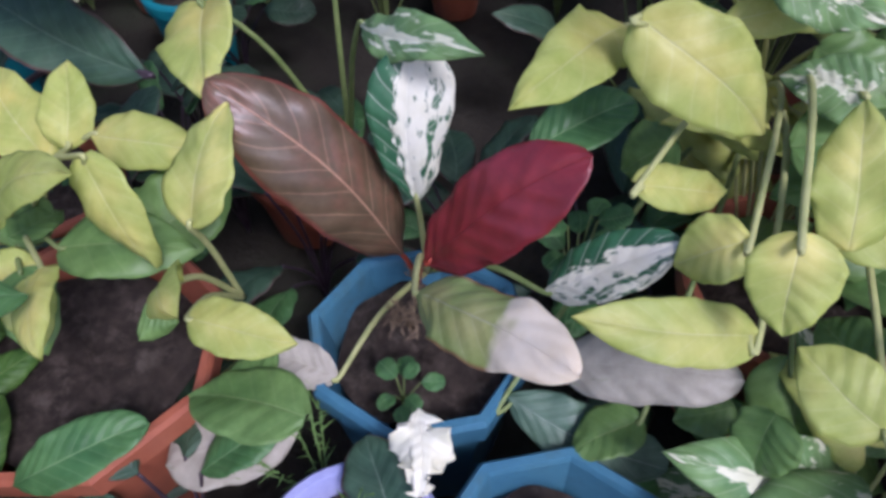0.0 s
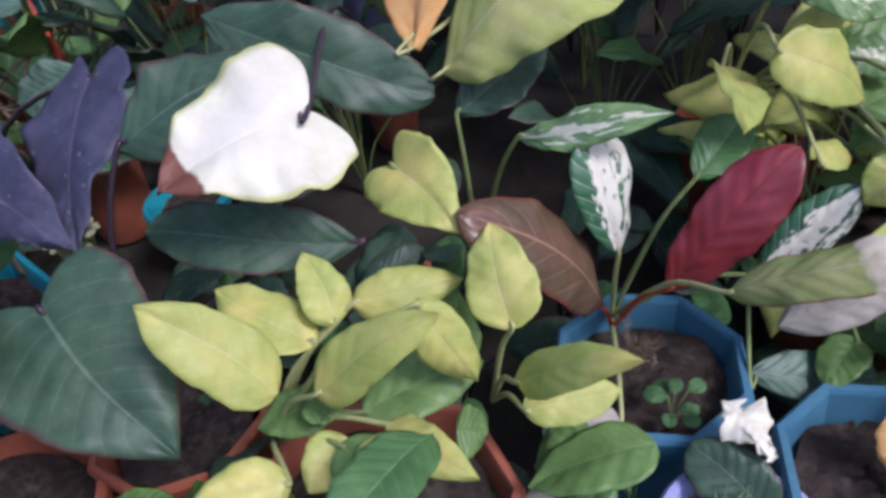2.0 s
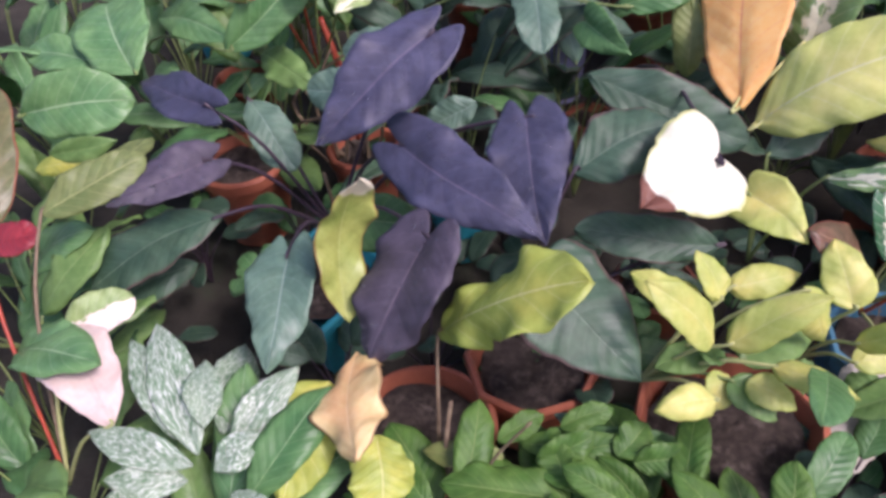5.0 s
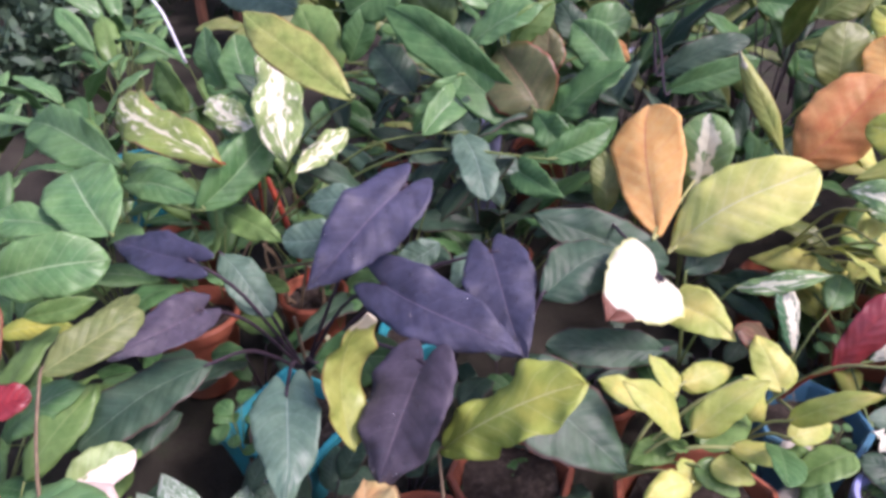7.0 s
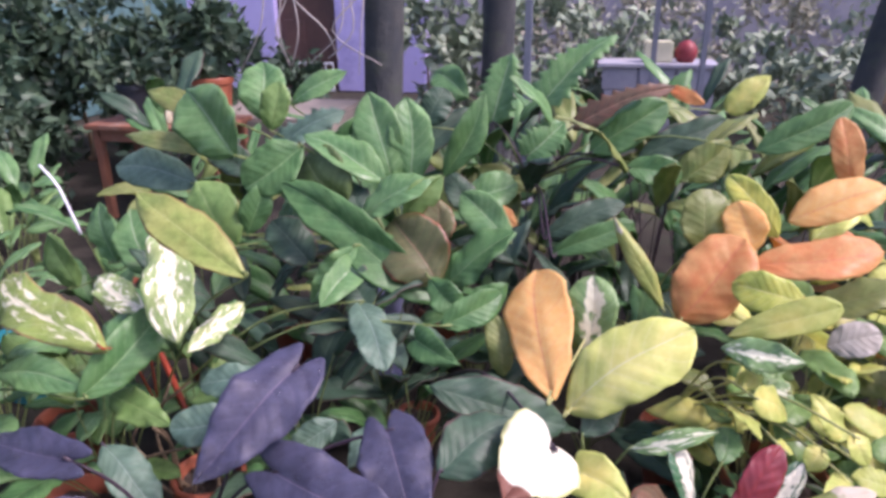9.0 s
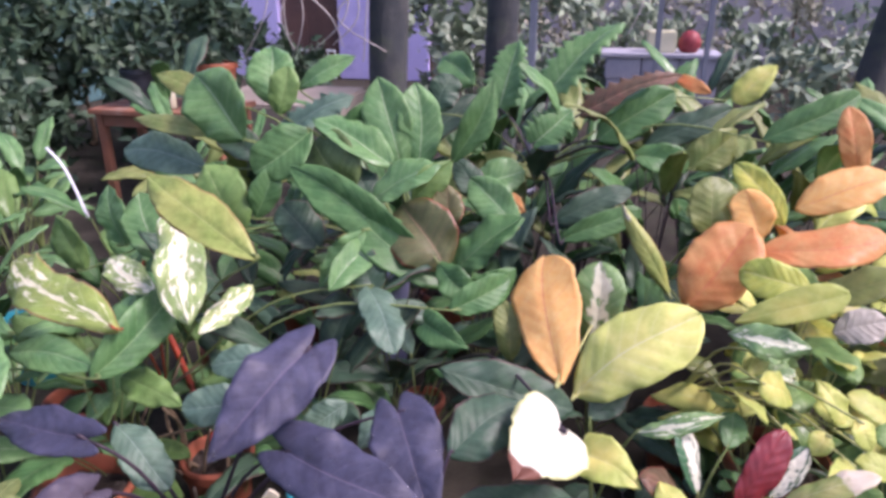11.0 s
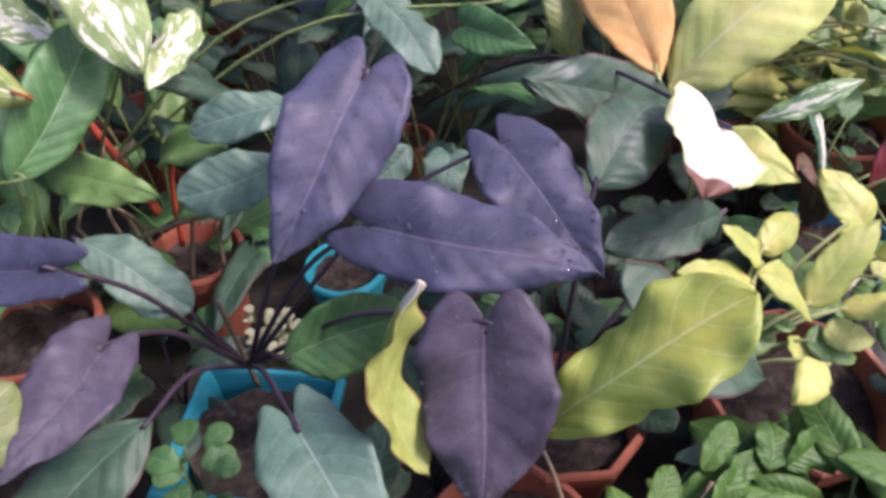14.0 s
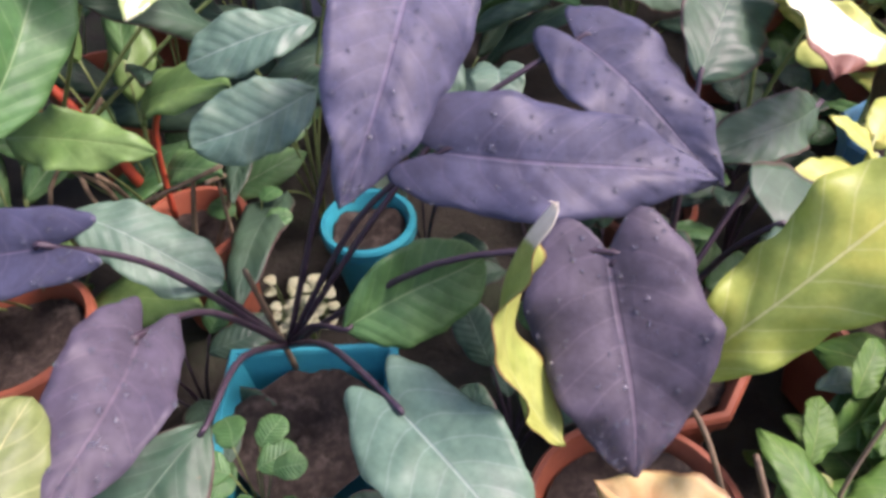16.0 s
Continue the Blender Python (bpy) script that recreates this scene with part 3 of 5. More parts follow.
# ---- table with pots ----
table = empty_thing("garden_table", (-3.32, 2.95, 0), "reddish brown wooden garden table carrying pots", "table")
for k in range(4):
    box("plank", (0.86, 0.115, 0.03), TABLEWOOD, table, 0.004, (0, -0.18 + 0.12 * k, 0.585))
for sx in (-0.38, 0.38):
    for sy in (-0.18, 0.18):
        box("leg", (0.05, 0.05, 0.57), TABLEWOOD, table, 0.005, (sx, sy, 0.285))
box("apron", (0.74, 0.02, 0.07), TABLEWOOD, table, 0.003, (0, -0.19, 0.53))
a = pot((-3.03, 3.0, 0.6), 0.12, 0.26, TERRACOTTA, "terracotta-coloured pot on the garden table")
a = pot((-3.50, 2.92, 0.6), 0.11, 0.22, DARKPOT, "black plastic pot on the garden table")
jug = empty_thing("sprayer", (-3.27, 2.85, 0.6), "white spray bottle with orange head on table", "bottle")
v, f = lathe([(0.028, 0), (0.032, 0.004), (0.032, 0.09), (0.014, 0.12), (0.013, 0.135)], 20)
mesh_object("body", v, f, [CREAMBOX], jug)
v, f = lathe([(0.016, 0.135), (0.016, 0.16), (0.008, 0.165)], 14)
mesh_object("cap", v, f, [plain_mat("orange_plastic", (0.65, 0.18, 0.03), (0.6, 0.16, 0.03), 0.4)], jug)

slab = box("path", (1.1, 1.0, 0.40), SLAB, bevel=0.02)
slab.location = (-3.35, 4.6, 0.19)
tagged(slab, "pale raised concrete path slab", "path", kind="structure")

# ---- masonry ledge with odds and ends ----
ledge = empty_thing("masonry_ledge", (-0.27, 6.2, 0), "low blue-grey rendered masonry ledge", "ledge")
for row in range(3):
    for k in range(3):
        box("block", (0.325, 0.45, 0.195), CONCRETE, ledge, 0.012, (-0.33 + 0.33 * k + (0.02 if row % 2 else 0), 0, 0.10 + 0.20 * row))
box("coping", (1.08, 0.5, 0.04), CONCRETE, ledge, 0.008, (0, 0, 0.62))
ob = box("storage_box", (0.26, 0.18, 0.19), CREAMBOX, bevel=0.015)
ob.location = (-0.27, 6.15, 0.735)
tagged(ob, "pale cream plastic box on the masonry ledge", "box")
v, f = lathe([(0.06, 0), (0.085, 0.03), (0.09, 0.07), (0.06, 0.115), (0.02, 0.13)], 18)
ob = mesh_object("bag", v, f, [REDCLOTH])
ob.location = (-0.02, 6.15, 0.64)
ob.scale = (1.15, 1.0, 1.5)
tagged(ob, "rounded red plastic bag on the masonry ledge", "bag")


def trunk(name, at, r, h, mat, label, bend=0.1, seed=3):
    """A standing trunk with a flared, knobbly bark."""
    rng = np.random.default_rng(seed)
    verts, faces, n, s = [], [], 26, 22
    for j in range(n):
        z = h * j / (n - 1)
        for i in range(s):
            g = 2 * math.pi * i / s
            rr = r * (1 + 0.35 * math.exp(-z / 0.15) + 0.10 * noise.noise(Vector((math.cos(g) * 2, math.sin(g) * 2, z * 2.2 + seed))) + rng.normal(0, 0.012))
            verts.append((rr * math.cos(g) + bend * (z / h) ** 2, rr * math.sin(g), z))
    for j in range(n - 1):
        for i in range(s):
            q = (i + 1) % s
            faces.append((j * s + i, j * s + q, (j + 1) * s + q, (j + 1) * s + i))
    faces.append(tuple((n - 1) * s + i for i in range(s)))
    thing = empty_thing(name, at, label, "tree")
    mesh_object("trunk", verts, faces, [mat], thing)
    return thing


tree = trunk("tree", (-2.03, 3.2, -0.02), 0.115, 2.6, BARK, "dark mossy tree trunk with pale hanging roots")
for k in range(9):
    rng = np.random.default_rng(k + 20)
    x = rng.uniform(-0.75, 0.1)
    pts = [(x, -0.2, 1.75), (x + rng.normal(0, 0.05), -0.2, 1.4), (x + rng.normal(0, 0.07), -0.22, 1.15), (x + rng.normal(0, 0.09), -0.2, rng.uniform(0.9, 1.0))]
    v, f = tube(pts, 0.006, 0.003, 6)
    mesh_object("root", v, f, [ROOTPALE], tree)
v, f = tube([(-1.0, -0.2, 1.9), (-0.6, -0.2, 1.78), (0.1, -0.1, 1.95)], 0.03, 0.03, 9)
mesh_object("limb", v, f, [BARK], tree)
trunk("tree", (-1.55, 4.6, -0.02), 0.12, 2.6, BARK, "dark tree trunk wrapped in climbing stems", 0.05, 9)
trunk("tree", (0.82, 4.0, -0.02), 0.10, 2.6, BARK, "dark slanting tree trunk among shrubs", 0.5, 12)
for x, y in ((-1.21, 3.6), (0.02, 5.2), (-0.35, 5.4)):
    p = empty_thing("fence_post", (x, y, 0), "slim grey metal post standing in the bed", "post")
    box("shaft", (0.045, 0.045, 2.2), POSTMETAL, p, 0.006, (0, 0, 1.1))
    box("foot", (0.12, 0.12, 0.02), POSTMETAL, p, 0.004, (0, 0, 0.005))
v, f = tube([(0, 0, 1.9), (0.1, 0, 1.5), (0.35, 0, 1.35), (0.62, 0, 1.25), (0.55, 0, 1.0)], 0.007, 0.004, 6)
vine = mesh_object("vine", v, f, [ROOTPALE])
vine.location = (-1.20, 3.55, 0)
tagged(vine, "pale dry vine hanging from the post", "vine")

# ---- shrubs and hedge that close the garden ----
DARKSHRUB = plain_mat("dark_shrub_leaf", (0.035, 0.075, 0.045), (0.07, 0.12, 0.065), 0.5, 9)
# the next two leaf colours are greyed and lightened to imitate distant haze
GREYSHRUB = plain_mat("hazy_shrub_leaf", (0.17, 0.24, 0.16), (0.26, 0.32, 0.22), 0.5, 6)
PALESHRUB = plain_mat("hazy_hedge_leaf", (0.46, 0.45, 0.36), (0.28, 0.31, 0.21), 0.6, 6)
for k, (x, y, r, z, n, s) in enumerate((
    (-3.5, 2.95, 0.22, 0.22, 420, 0.10), (-3.05, 3.05, 0.26, 0.30, 520, 0.11), (-3.9, 3.6, 0.45, 0.5, 700, 0.12),
    (-4.5, 2.9, 0.5, 0.45, 700, 0.12), (-4.6, 4.6, 0.6, 0.7, 800, 0.13), (-3.6, 5.6, 0.35, 0.5, 500, 0.12), (-4.2, 2.2, 0.5, 0.5, 900, 0.11), (-5.0, 3.6, 0.5, 0.7, 900, 0.13), (-3.9, 1.5, 0.4, 0.35, 700, 0.09), (-5.2, 2.5, 0.55, 0.75, 1100, 0.13), (-4.9, 4.1, 0.6, 0.85, 1100, 0.13), (-4.3, 3.9, 0.45, 0.75, 900, 0.12), (-3.75, 4.3, 0.35, 0.75, 800, 0.12), (-4.55, 2.55, 0.45, 0.6, 900, 0.11))):
    on = k < 2
    leaf_cloud("shrub", "dark green leafy shrub in a pot on table" if on else "dark green leafy shrub beside the wall", (x, y, 0.78 if on else 0), (r, r, z), n, s, DARKSHRUB, 40 + k)
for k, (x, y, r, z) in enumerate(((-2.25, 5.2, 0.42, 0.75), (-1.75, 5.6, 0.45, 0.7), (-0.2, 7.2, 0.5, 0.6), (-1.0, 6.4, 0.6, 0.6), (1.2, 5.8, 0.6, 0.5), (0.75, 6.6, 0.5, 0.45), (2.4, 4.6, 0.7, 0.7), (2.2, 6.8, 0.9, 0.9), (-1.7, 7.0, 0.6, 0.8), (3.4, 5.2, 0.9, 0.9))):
    leaf_cloud("shrub", "shrub at the garden edge, coloured grey-green for haze", (x, y, 0), (r, r, z), 700, 0.13, GREYSHRUB, 60 + k)
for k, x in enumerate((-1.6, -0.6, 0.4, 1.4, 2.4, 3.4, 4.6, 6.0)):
    leaf_cloud("hedge_bush", "hedge bush behind the ledge, coloured pale for haze", (x, 8.2 + 0.4 * (k % 2), 0), (0.8, 0.6, 1.0), 900, 0.12, PALESHRUB, 80 + k, slim=0.35)
ob = box("wall_back", (26.0, 0.2, 3.2), CONCRETE, bevel=0.01)
ob.location = (8.0, 10.0, 1.6)
tagged(ob, "plain grey boundary wall behind the hedge", "wall", kind="structure")


# ---- potted plants ----
pot((-0.424, 0.351, BED), 0.112, 0.280, BLUEPOT, "faded blue octagonal plastic planter with dark soil", sides=8, turn=20, name="blue_planter")

p = plant("red_philodendron", (-0.487, 0.392, 0.190), "philodendron with one red and one bronze leaf in blue planter")
leaf(p, "oval", (-0.497, 0.382, 0.236), (-0.601, 0.269, 0.465), 0.101, BRONZE, face=(0.54, -0.21, 0.76), stalk=STEM_RED, wave=0.05, arch=0.08, curl=0.25)
leaf(p, "oval", (-0.414, 0.357, 0.327), (-0.316, 0.435, 0.489), 0.078, RED, face=(0.40, -0.34, 0.80), stalk=STEM_RED, wave=0.05, roll=0, fold=0.1)

p = plant("variegated_philodendron", (-0.495, 0.410, 0.190), "philodendron with marbled green and cream leaves beside a red one")
leaf(p, "paddle", (-0.485, 0.396, 0.326), (-0.535, 0.427, 0.471), 0.084, STRIPED, face=(0.51, -0.32, 0.73), stalk=STEM_PALE, wave=0.02)
leaf(p, "oval", (-0.350, 0.306, 0.398), (-0.193, 0.299, 0.511), 0.055, CREAMTIP, face=(0.34, -0.27, 0.87), stalk=STEM_PALE, wave=0.08, curl=0.3)
leaf(p, "oval", (-0.295, 0.415, 0.254), (-0.163, 0.504, 0.322), 0.068, GREYLEAF, face=(0.20, -0.39, 0.87), wave=0.05, curl=0.3)
leaf(p, "oval", (-0.331, 0.434, 0.312), (-0.256, 0.492, 0.419), 0.055, STRIPED, face=(0.29, -0.41, 0.82), stalk=STEM_GREEN)
leaf(p, "oval", (-0.329, 0.288, 0.252), (-0.264, 0.243, 0.244), 0.071, WHITE, face=(0.28, -0.15, 0.93), torn=0.75, wave=0.2)
leaf(p, "oval", (-0.428, 0.253, 0.200), (-0.498, 0.189, 0.220), 0.053, GREYLEAF, face=(0.42, -0.09, 0.88), stalk=STEM_PALE, wave=0.1)
leaf(p, "oval", (-0.430, 0.201, 0.160), (-0.483, 0.062, 0.140), 0.089, GREYLEAF, face=(0.39, 0.01, 0.90), wave=0.04)
leaf(p, "lime", (-0.375, 0.197, 0.265), (-0.488, 0.115, 0.229), 0.080, LIMEGREEN, face=(0.41, -0.02, 0.88), wave=0.03)
leaf(p, "oval", (-0.423, 0.483, 0.394), (-0.393, 0.586, 0.428), 0.063, GREEN, face=(0.41, -0.45, 0.72), stalk=STEM_GREEN)

p = plant("lime_philodendron", (-0.801, 0.050, 0.200), "lemon-lime philodendron with pointed yellow-green leaves in a terracotta pot")
leaf(p, "lime", (-0.702, 0.023, 0.392), (-0.804, -0.006, 0.508), 0.077, LIME, face=(0.55, -0.25, 0.72), wave=0.04)
leaf(p, "lime", (-0.733, 0.110, 0.356), (-0.859, 0.104, 0.403), 0.071, LIME, face=(0.42, -0.19, 0.89), stalk=STEM_PALE)
leaf(p, "lime", (-0.608, 0.139, 0.440), (-0.549, 0.144, 0.334), 0.058, LIME, face=(0.17, -0.52, 0.78), stalk=STEM_PALE, curl=0.3)
leaf(p, "lime", (-0.716, 0.133, 0.372), (-0.772, 0.173, 0.429), 0.056, LIME, face=(0.54, -0.30, 0.71), stalk=STEM_PALE)
leaf(p, "lime", (-0.708, 0.158, 0.382), (-0.612, 0.240, 0.388), 0.058, LIME, face=(0.17, -0.52, 0.78), stalk=STEM_PALE, curl=0.3)
leaf(p, "lime", (-0.683, 0.049, 0.367), (-0.572, 0.117, 0.470), 0.064, LIME, face=(0.16, -0.46, 0.83), stalk=STEM_PALE, curl=0.2)
leaf(p, "lime", (-0.672, -0.025, 0.326), (-0.744, -0.092, 0.338), 0.056, LIME, face=(0.52, -0.13, 0.79), stalk=STEM_PALE, curl=0.3)
leaf(p, "lime", (-0.669, 0.055, 0.293), (-0.677, -0.011, 0.276), 0.058, LIME, face=(0.46, -0.19, 0.82))
leaf(p, "lime", (-0.613, 0.064, 0.339), (-0.497, 0.037, 0.373), 0.046, LIME, face=(0.07, -0.40, 0.89), stalk=STEM_PALE, curl=0.3)
leaf(p, "lime", (-0.639, 0.043, 0.310), (-0.561, 0.029, 0.303), 0.056, LIME, face=(0.21, -0.31, 0.91))
leaf(p, "lime", (-0.664, 0.040, 0.300), (-0.578, 0.025, 0.270), 0.064, LIMEGREEN, face=(0.13, -0.36, 0.90), stalk=STEM_GREEN)
leaf(p, "lime", (-0.704, 0.083, 0.300), (-0.779, 0.026, 0.280), 0.061, LIMEGREEN, face=(0.25, -0.36, 0.87), stalk=STEM_GREEN)
leaf(p, "lime", (-0.659, 0.080, 0.310), (-0.571, 0.193, 0.320), 0.078, LIMEGREEN, face=(0.12, -0.45, 0.85), stalk=STEM_GREEN)
leaf(p, "lime", (-0.689, 0.044, 0.320), (-0.721, 0.101, 0.300), 0.044, LIMEGREEN, face=(0.49, -0.23, 0.79))
leaf(p, "lime", (-0.625, 0.148, 0.300), (-0.693, 0.137, 0.320), 0.084, LIMEGREEN, face=(0.45, -0.29, 0.79))
leaf(p, "lime", (-0.625, 0.148, 0.300), (-0.627, 0.258, 0.340), 0.093, LIMEGREEN, face=(0.42, -0.35, 0.79))

p = plant("lime_philodendron", (-0.580, 0.217, 0.200), "lemon-lime philodendron sprout with upright pale stems")
leaf(p, "lime", (-0.528, 0.189, 0.388), (-0.585, 0.264, 0.455), 0.077, LIME, face=(0.07, -0.56, 0.77), stalk=STEM_PALE, roll=0)
leaf(p, "lime", (-0.513, 0.156, 0.348), (-0.395, 0.133, 0.473), 0.048, LIME, face=(-0.05, -0.50, 0.83), stalk=STEM_PALE, curl=0.3)
leaf(p, "lime", (-0.502, 0.152, 0.311), (-0.420, 0.220, 0.312), 0.053, LIME, face=(0.29, -0.36, 0.86), stalk=STEM_PALE)
leaf(p, "lime", (-0.572, 0.122, 0.270), (-0.542, 0.141, 0.260), 0.059, LIMEGREEN, face=(0.36, -0.29, 0.85))
pot((-0.640, 0.040, BED), 0.150, 0.271, TERRACOTTA, "octagonal terracotta-coloured plastic pot holding lime plants", sides=8, turn=10, name="flower_pot")

p = plant("lime_philodendron", (-0.476, 0.978, 0.200), "lemon-lime philodendron with large wavy yellow-green leaves")
leaf(p, "lime", (-0.431, 0.601, 0.478), (-0.363, 0.415, 0.528), 0.064, LIME, face=(0.44, -0.49, 0.66), stalk=STEM_PALE, wave=0.08)
leaf(p, "lime", (-0.368, 0.529, 0.546), (-0.266, 0.596, 0.466), 0.081, LIME, face=(0.33, -0.56, 0.66), stalk=STEM_PALE, wave=0.06)
leaf(p, "lime", (-0.300, 0.488, 0.447), (-0.273, 0.590, 0.405), 0.042, LIME, face=(0.28, -0.51, 0.75), curl=0.3, stalk=STEM_PALE)
leaf(p, "lime", (-0.215, 0.523, 0.438), (-0.247, 0.481, 0.407), 0.056, LIME, face=(0.22, -0.50, 0.79), stalk=STEM_PALE)
leaf(p, "lime", (-0.166, 0.496, 0.390), (-0.241, 0.373, 0.431), 0.053, LIME, face=(0.20, -0.43, 0.84), stalk=STEM_PALE)
leaf(p, "lime", (-0.176, 0.492, 0.504), (-0.143, 0.459, 0.451), 0.058, LIME, face=(0.14, -0.53, 0.79), stalk=STEM_PALE)
leaf(p, "lime", (-0.062, 0.527, 0.360), (-0.144, 0.519, 0.380), 0.067, LIME, face=(0.05, -0.50, 0.82), stalk=STEM_PALE)
leaf(p, "lime", (-0.165, 0.569, 0.440), (-0.224, 0.619, 0.520), 0.060, LIME, face=(0.17, -0.61, 0.69), wave=0.1)
leaf(p, "lime", (-0.363, 0.642, 0.500), (-0.305, 0.738, 0.520), 0.043, LIME, face=(0.30, -0.63, 0.59))
leaf(p, "heart", (-0.251, 0.696, 0.470), (-0.318, 0.674, 0.460), 0.056, MARBLED, face=(0.25, -0.62, 0.64), stalk=STEM_PALE)
leaf(p, "lance", (-0.375, 0.645, 0.560), (-0.257, 0.700, 0.530), 0.060, MARBLED, face=(0.12, -0.71, 0.54), wave=0.15, stalk=STEM_PALE)
leaf(p, "lime", (-0.302, 0.783, 0.500), (-0.374, 0.655, 0.500), 0.057, LIME, face=(0.13, -0.70, 0.56))
leaf(p, "lime", (-0.309, 0.703, 0.480), (-0.231, 0.717, 0.460), 0.072, LIMEGREEN, face=(0.08, -0.70, 0.58))
leaf(p, "lime", (-0.158, 0.587, 0.280), (-0.092, 0.538, 0.200), 0.079, LIMEGREEN, face=(0.06, -0.45, 0.86), stalk=STEM_GREEN)
leaf(p, "lime", (-0.208, 0.463, 0.220), (-0.231, 0.393, 0.200), 0.058, LIMEGREEN, face=(0.17, -0.32, 0.91), stalk=STEM_GREEN)
leaf(p, "oval", (-0.311, 0.380, 0.200), (-0.162, 0.475, 0.150), 0.068, BLUEGREEN, face=(0.18, -0.31, 0.92), stalk=STEM_GREEN)
leaf(p, "heart", (-0.238, 0.717, 0.380), (-0.265, 0.652, 0.360), 0.066, LIMEGREEN, face=(0.20, -0.58, 0.71))
leaf(p, "heart", (-0.111, 0.584, 0.340), (-0.166, 0.606, 0.320), 0.060, LIMEGREEN, face=(0.08, -0.52, 0.80))
leaf(p, "lime", (-0.371, 0.640, 0.360), (-0.402, 0.598, 0.320), 0.073, LIMEGREEN, face=(0.33, -0.50, 0.73))
leaf(p, "lime", (-0.380, 0.702, 0.360), (-0.424, 0.790, 0.360), 0.076, LIMEGREEN, face=(0.32, -0.57, 0.66))
leaf(p, "lime", (-0.161, 0.531, 0.240), (-0.189, 0.484, 0.220), 0.048, LIMEGREEN, face=(0.12, -0.40, 0.88))
leaf(p, "lime", (-0.271, 0.653, 0.420), (-0.192, 0.745, 0.420), 0.089, LIMEGREEN, face=(0.05, -0.68, 0.62))
leaf(p, "lime", (-0.189, 0.583, 0.430), (-0.153, 0.679, 0.440), 0.089, LIME, face=(0.00, -0.67, 0.63))
leaf(p, "lime", (-0.124, 0.495, 0.330), (-0.107, 0.467, 0.280), 0.062, LIMEGREEN, face=(-0.05, -0.57, 0.76))
pot((-0.230, 0.749, BED), 0.130, 0.280, TERRACOTTA, "round terracotta-coloured plastic pot under lime leaves", sides=40, turn=0, name="flower_pot")

p = plant("white_philodendron", (-1.222, 0.945, 0.200), "philodendron with one sunlit white leaf browned at the tip")
leaf(p, "heart", (-0.787, 0.256, 0.558), (-0.856, 0.093, 0.553), 0.175, WHITETIP, stalk=STEM_DARK, wave=0.06, curl=0.02, fold=0, face=(.45, -.13, .88))

p = plant("green_philodendron", (-0.706, 0.434, 0.200), "small philodendron with yellow-green heart leaves and long stalks")
leaf(p, "heart", (-0.735, 0.312, 0.458), (-0.620, 0.254, 0.441), 0.101, LIME, face=(0.18, -0.59, 0.71), stalk=STEM_GREEN, fold=0.3)
leaf(p, "lance", (-0.629, 0.429, 0.442), (-0.449, 0.434, 0.512), 0.048, MARBLED, face=(0.06, -0.66, 0.65), stalk=STEM_GREEN, wave=0.12)
leaf(p, "lance", (-0.729, 0.457, 0.440), (-0.650, 0.576, 0.500), 0.090, DARKGREEN, face=(0.16, -0.67, 0.60), stalk=STEM_GREEN, fold=0.3)
pot((-0.874, 0.425, BED), 0.090, 0.150, TERRACOTTA, "round terracotta-coloured plastic pot among dark stalks", sides=40, turn=0, name="flower_pot")

p = plant("dark_philodendron", (-1.040, 0.043, 0.200), "philodendron with a broad dark green heart-shaped leaf")
leaf(p, "heart", (-0.966, -0.022, 0.452), (-0.775, -0.069, 0.359), 0.188, DARKGREEN, face=(0.41, -0.29, 0.82), stalk=STEM_DARK, wave=0.03)
leaf(p, "oval", (-0.745, 0.236, 0.395), (-0.963, 0.114, 0.449), 0.084, DARKGREEN, face=(0.36, -0.48, 0.73), stalk=STEM_DARK)
leaf(p, "oval", (-0.991, 0.152, 0.531), (-0.866, 0.303, 0.578), 0.125, DARKGREEN, face=(-0.03, -0.64, 0.69), stalk=STEM_DARK)
leaf(p, "oval", (-1.061, 0.383, 0.576), (-0.758, 0.459, 0.471), 0.111, DARKGREEN, face=(0.16, -0.66, 0.62))
pot((-1.013, 0.058, BED), 0.122, 0.210, TERRACOTTA, "octagonal terracotta-coloured plastic pot with dark soil", sides=8, turn=0, name="flower_pot")

p = plant("purple_philodendron", (-1.541, 0.136, 0.200), "philodendron with arrow-shaped blackish purple leaves on dark stalks")
leaf(p, "arrow", (-1.300, 0.232, 0.679), (-1.413, 0.005, 0.557), 0.150, PURPLE, face=(0.26, -0.59, 0.68), stalk=STEM_DARK)
leaf(p, "arrow", (-1.307, 0.111, 0.518), (-1.000, 0.037, 0.481), 0.144, PURPLE, face=(0.12, -0.55, 0.77), stalk=STEM_DARK)
leaf(p, "arrow", (-1.115, 0.233, 0.557), (-0.990, 0.043, 0.467), 0.141, PURPLE, face=(0.04, -0.59, 0.74), stalk=STEM_DARK)
leaf(p, "arrow", (-1.163, -0.038, 0.475), (-1.184, -0.227, 0.345), 0.183, PLUM, face=(-0.17, -0.49, 0.81), stalk=STEM_DARK)
leaf(p, "arrow", (-1.612, -0.068, 0.511), (-1.663, -0.256, 0.531), 0.098, PLUM, face=(0.27, -0.51, 0.76), stalk=STEM_DARK)
leaf(p, "arrow", (-1.697, 0.034, 0.542), (-1.959, 0.072, 0.527), 0.097, PURPLE, face=(0.50, -0.45, 0.64), stalk=STEM_DARK)
leaf(p, "oval", (-1.736, 0.166, 0.477), (-1.579, 0.101, 0.387), 0.091, BLUEGREEN, face=(0.39, -0.49, 0.70), stalk=STEM_DARK)
leaf(p, "arrow", (-1.403, -0.127, 0.416), (-1.303, -0.327, 0.375), 0.125, BLUEGREEN, face=(-0.01, -0.44, 0.87), stalk=STEM_DARK)
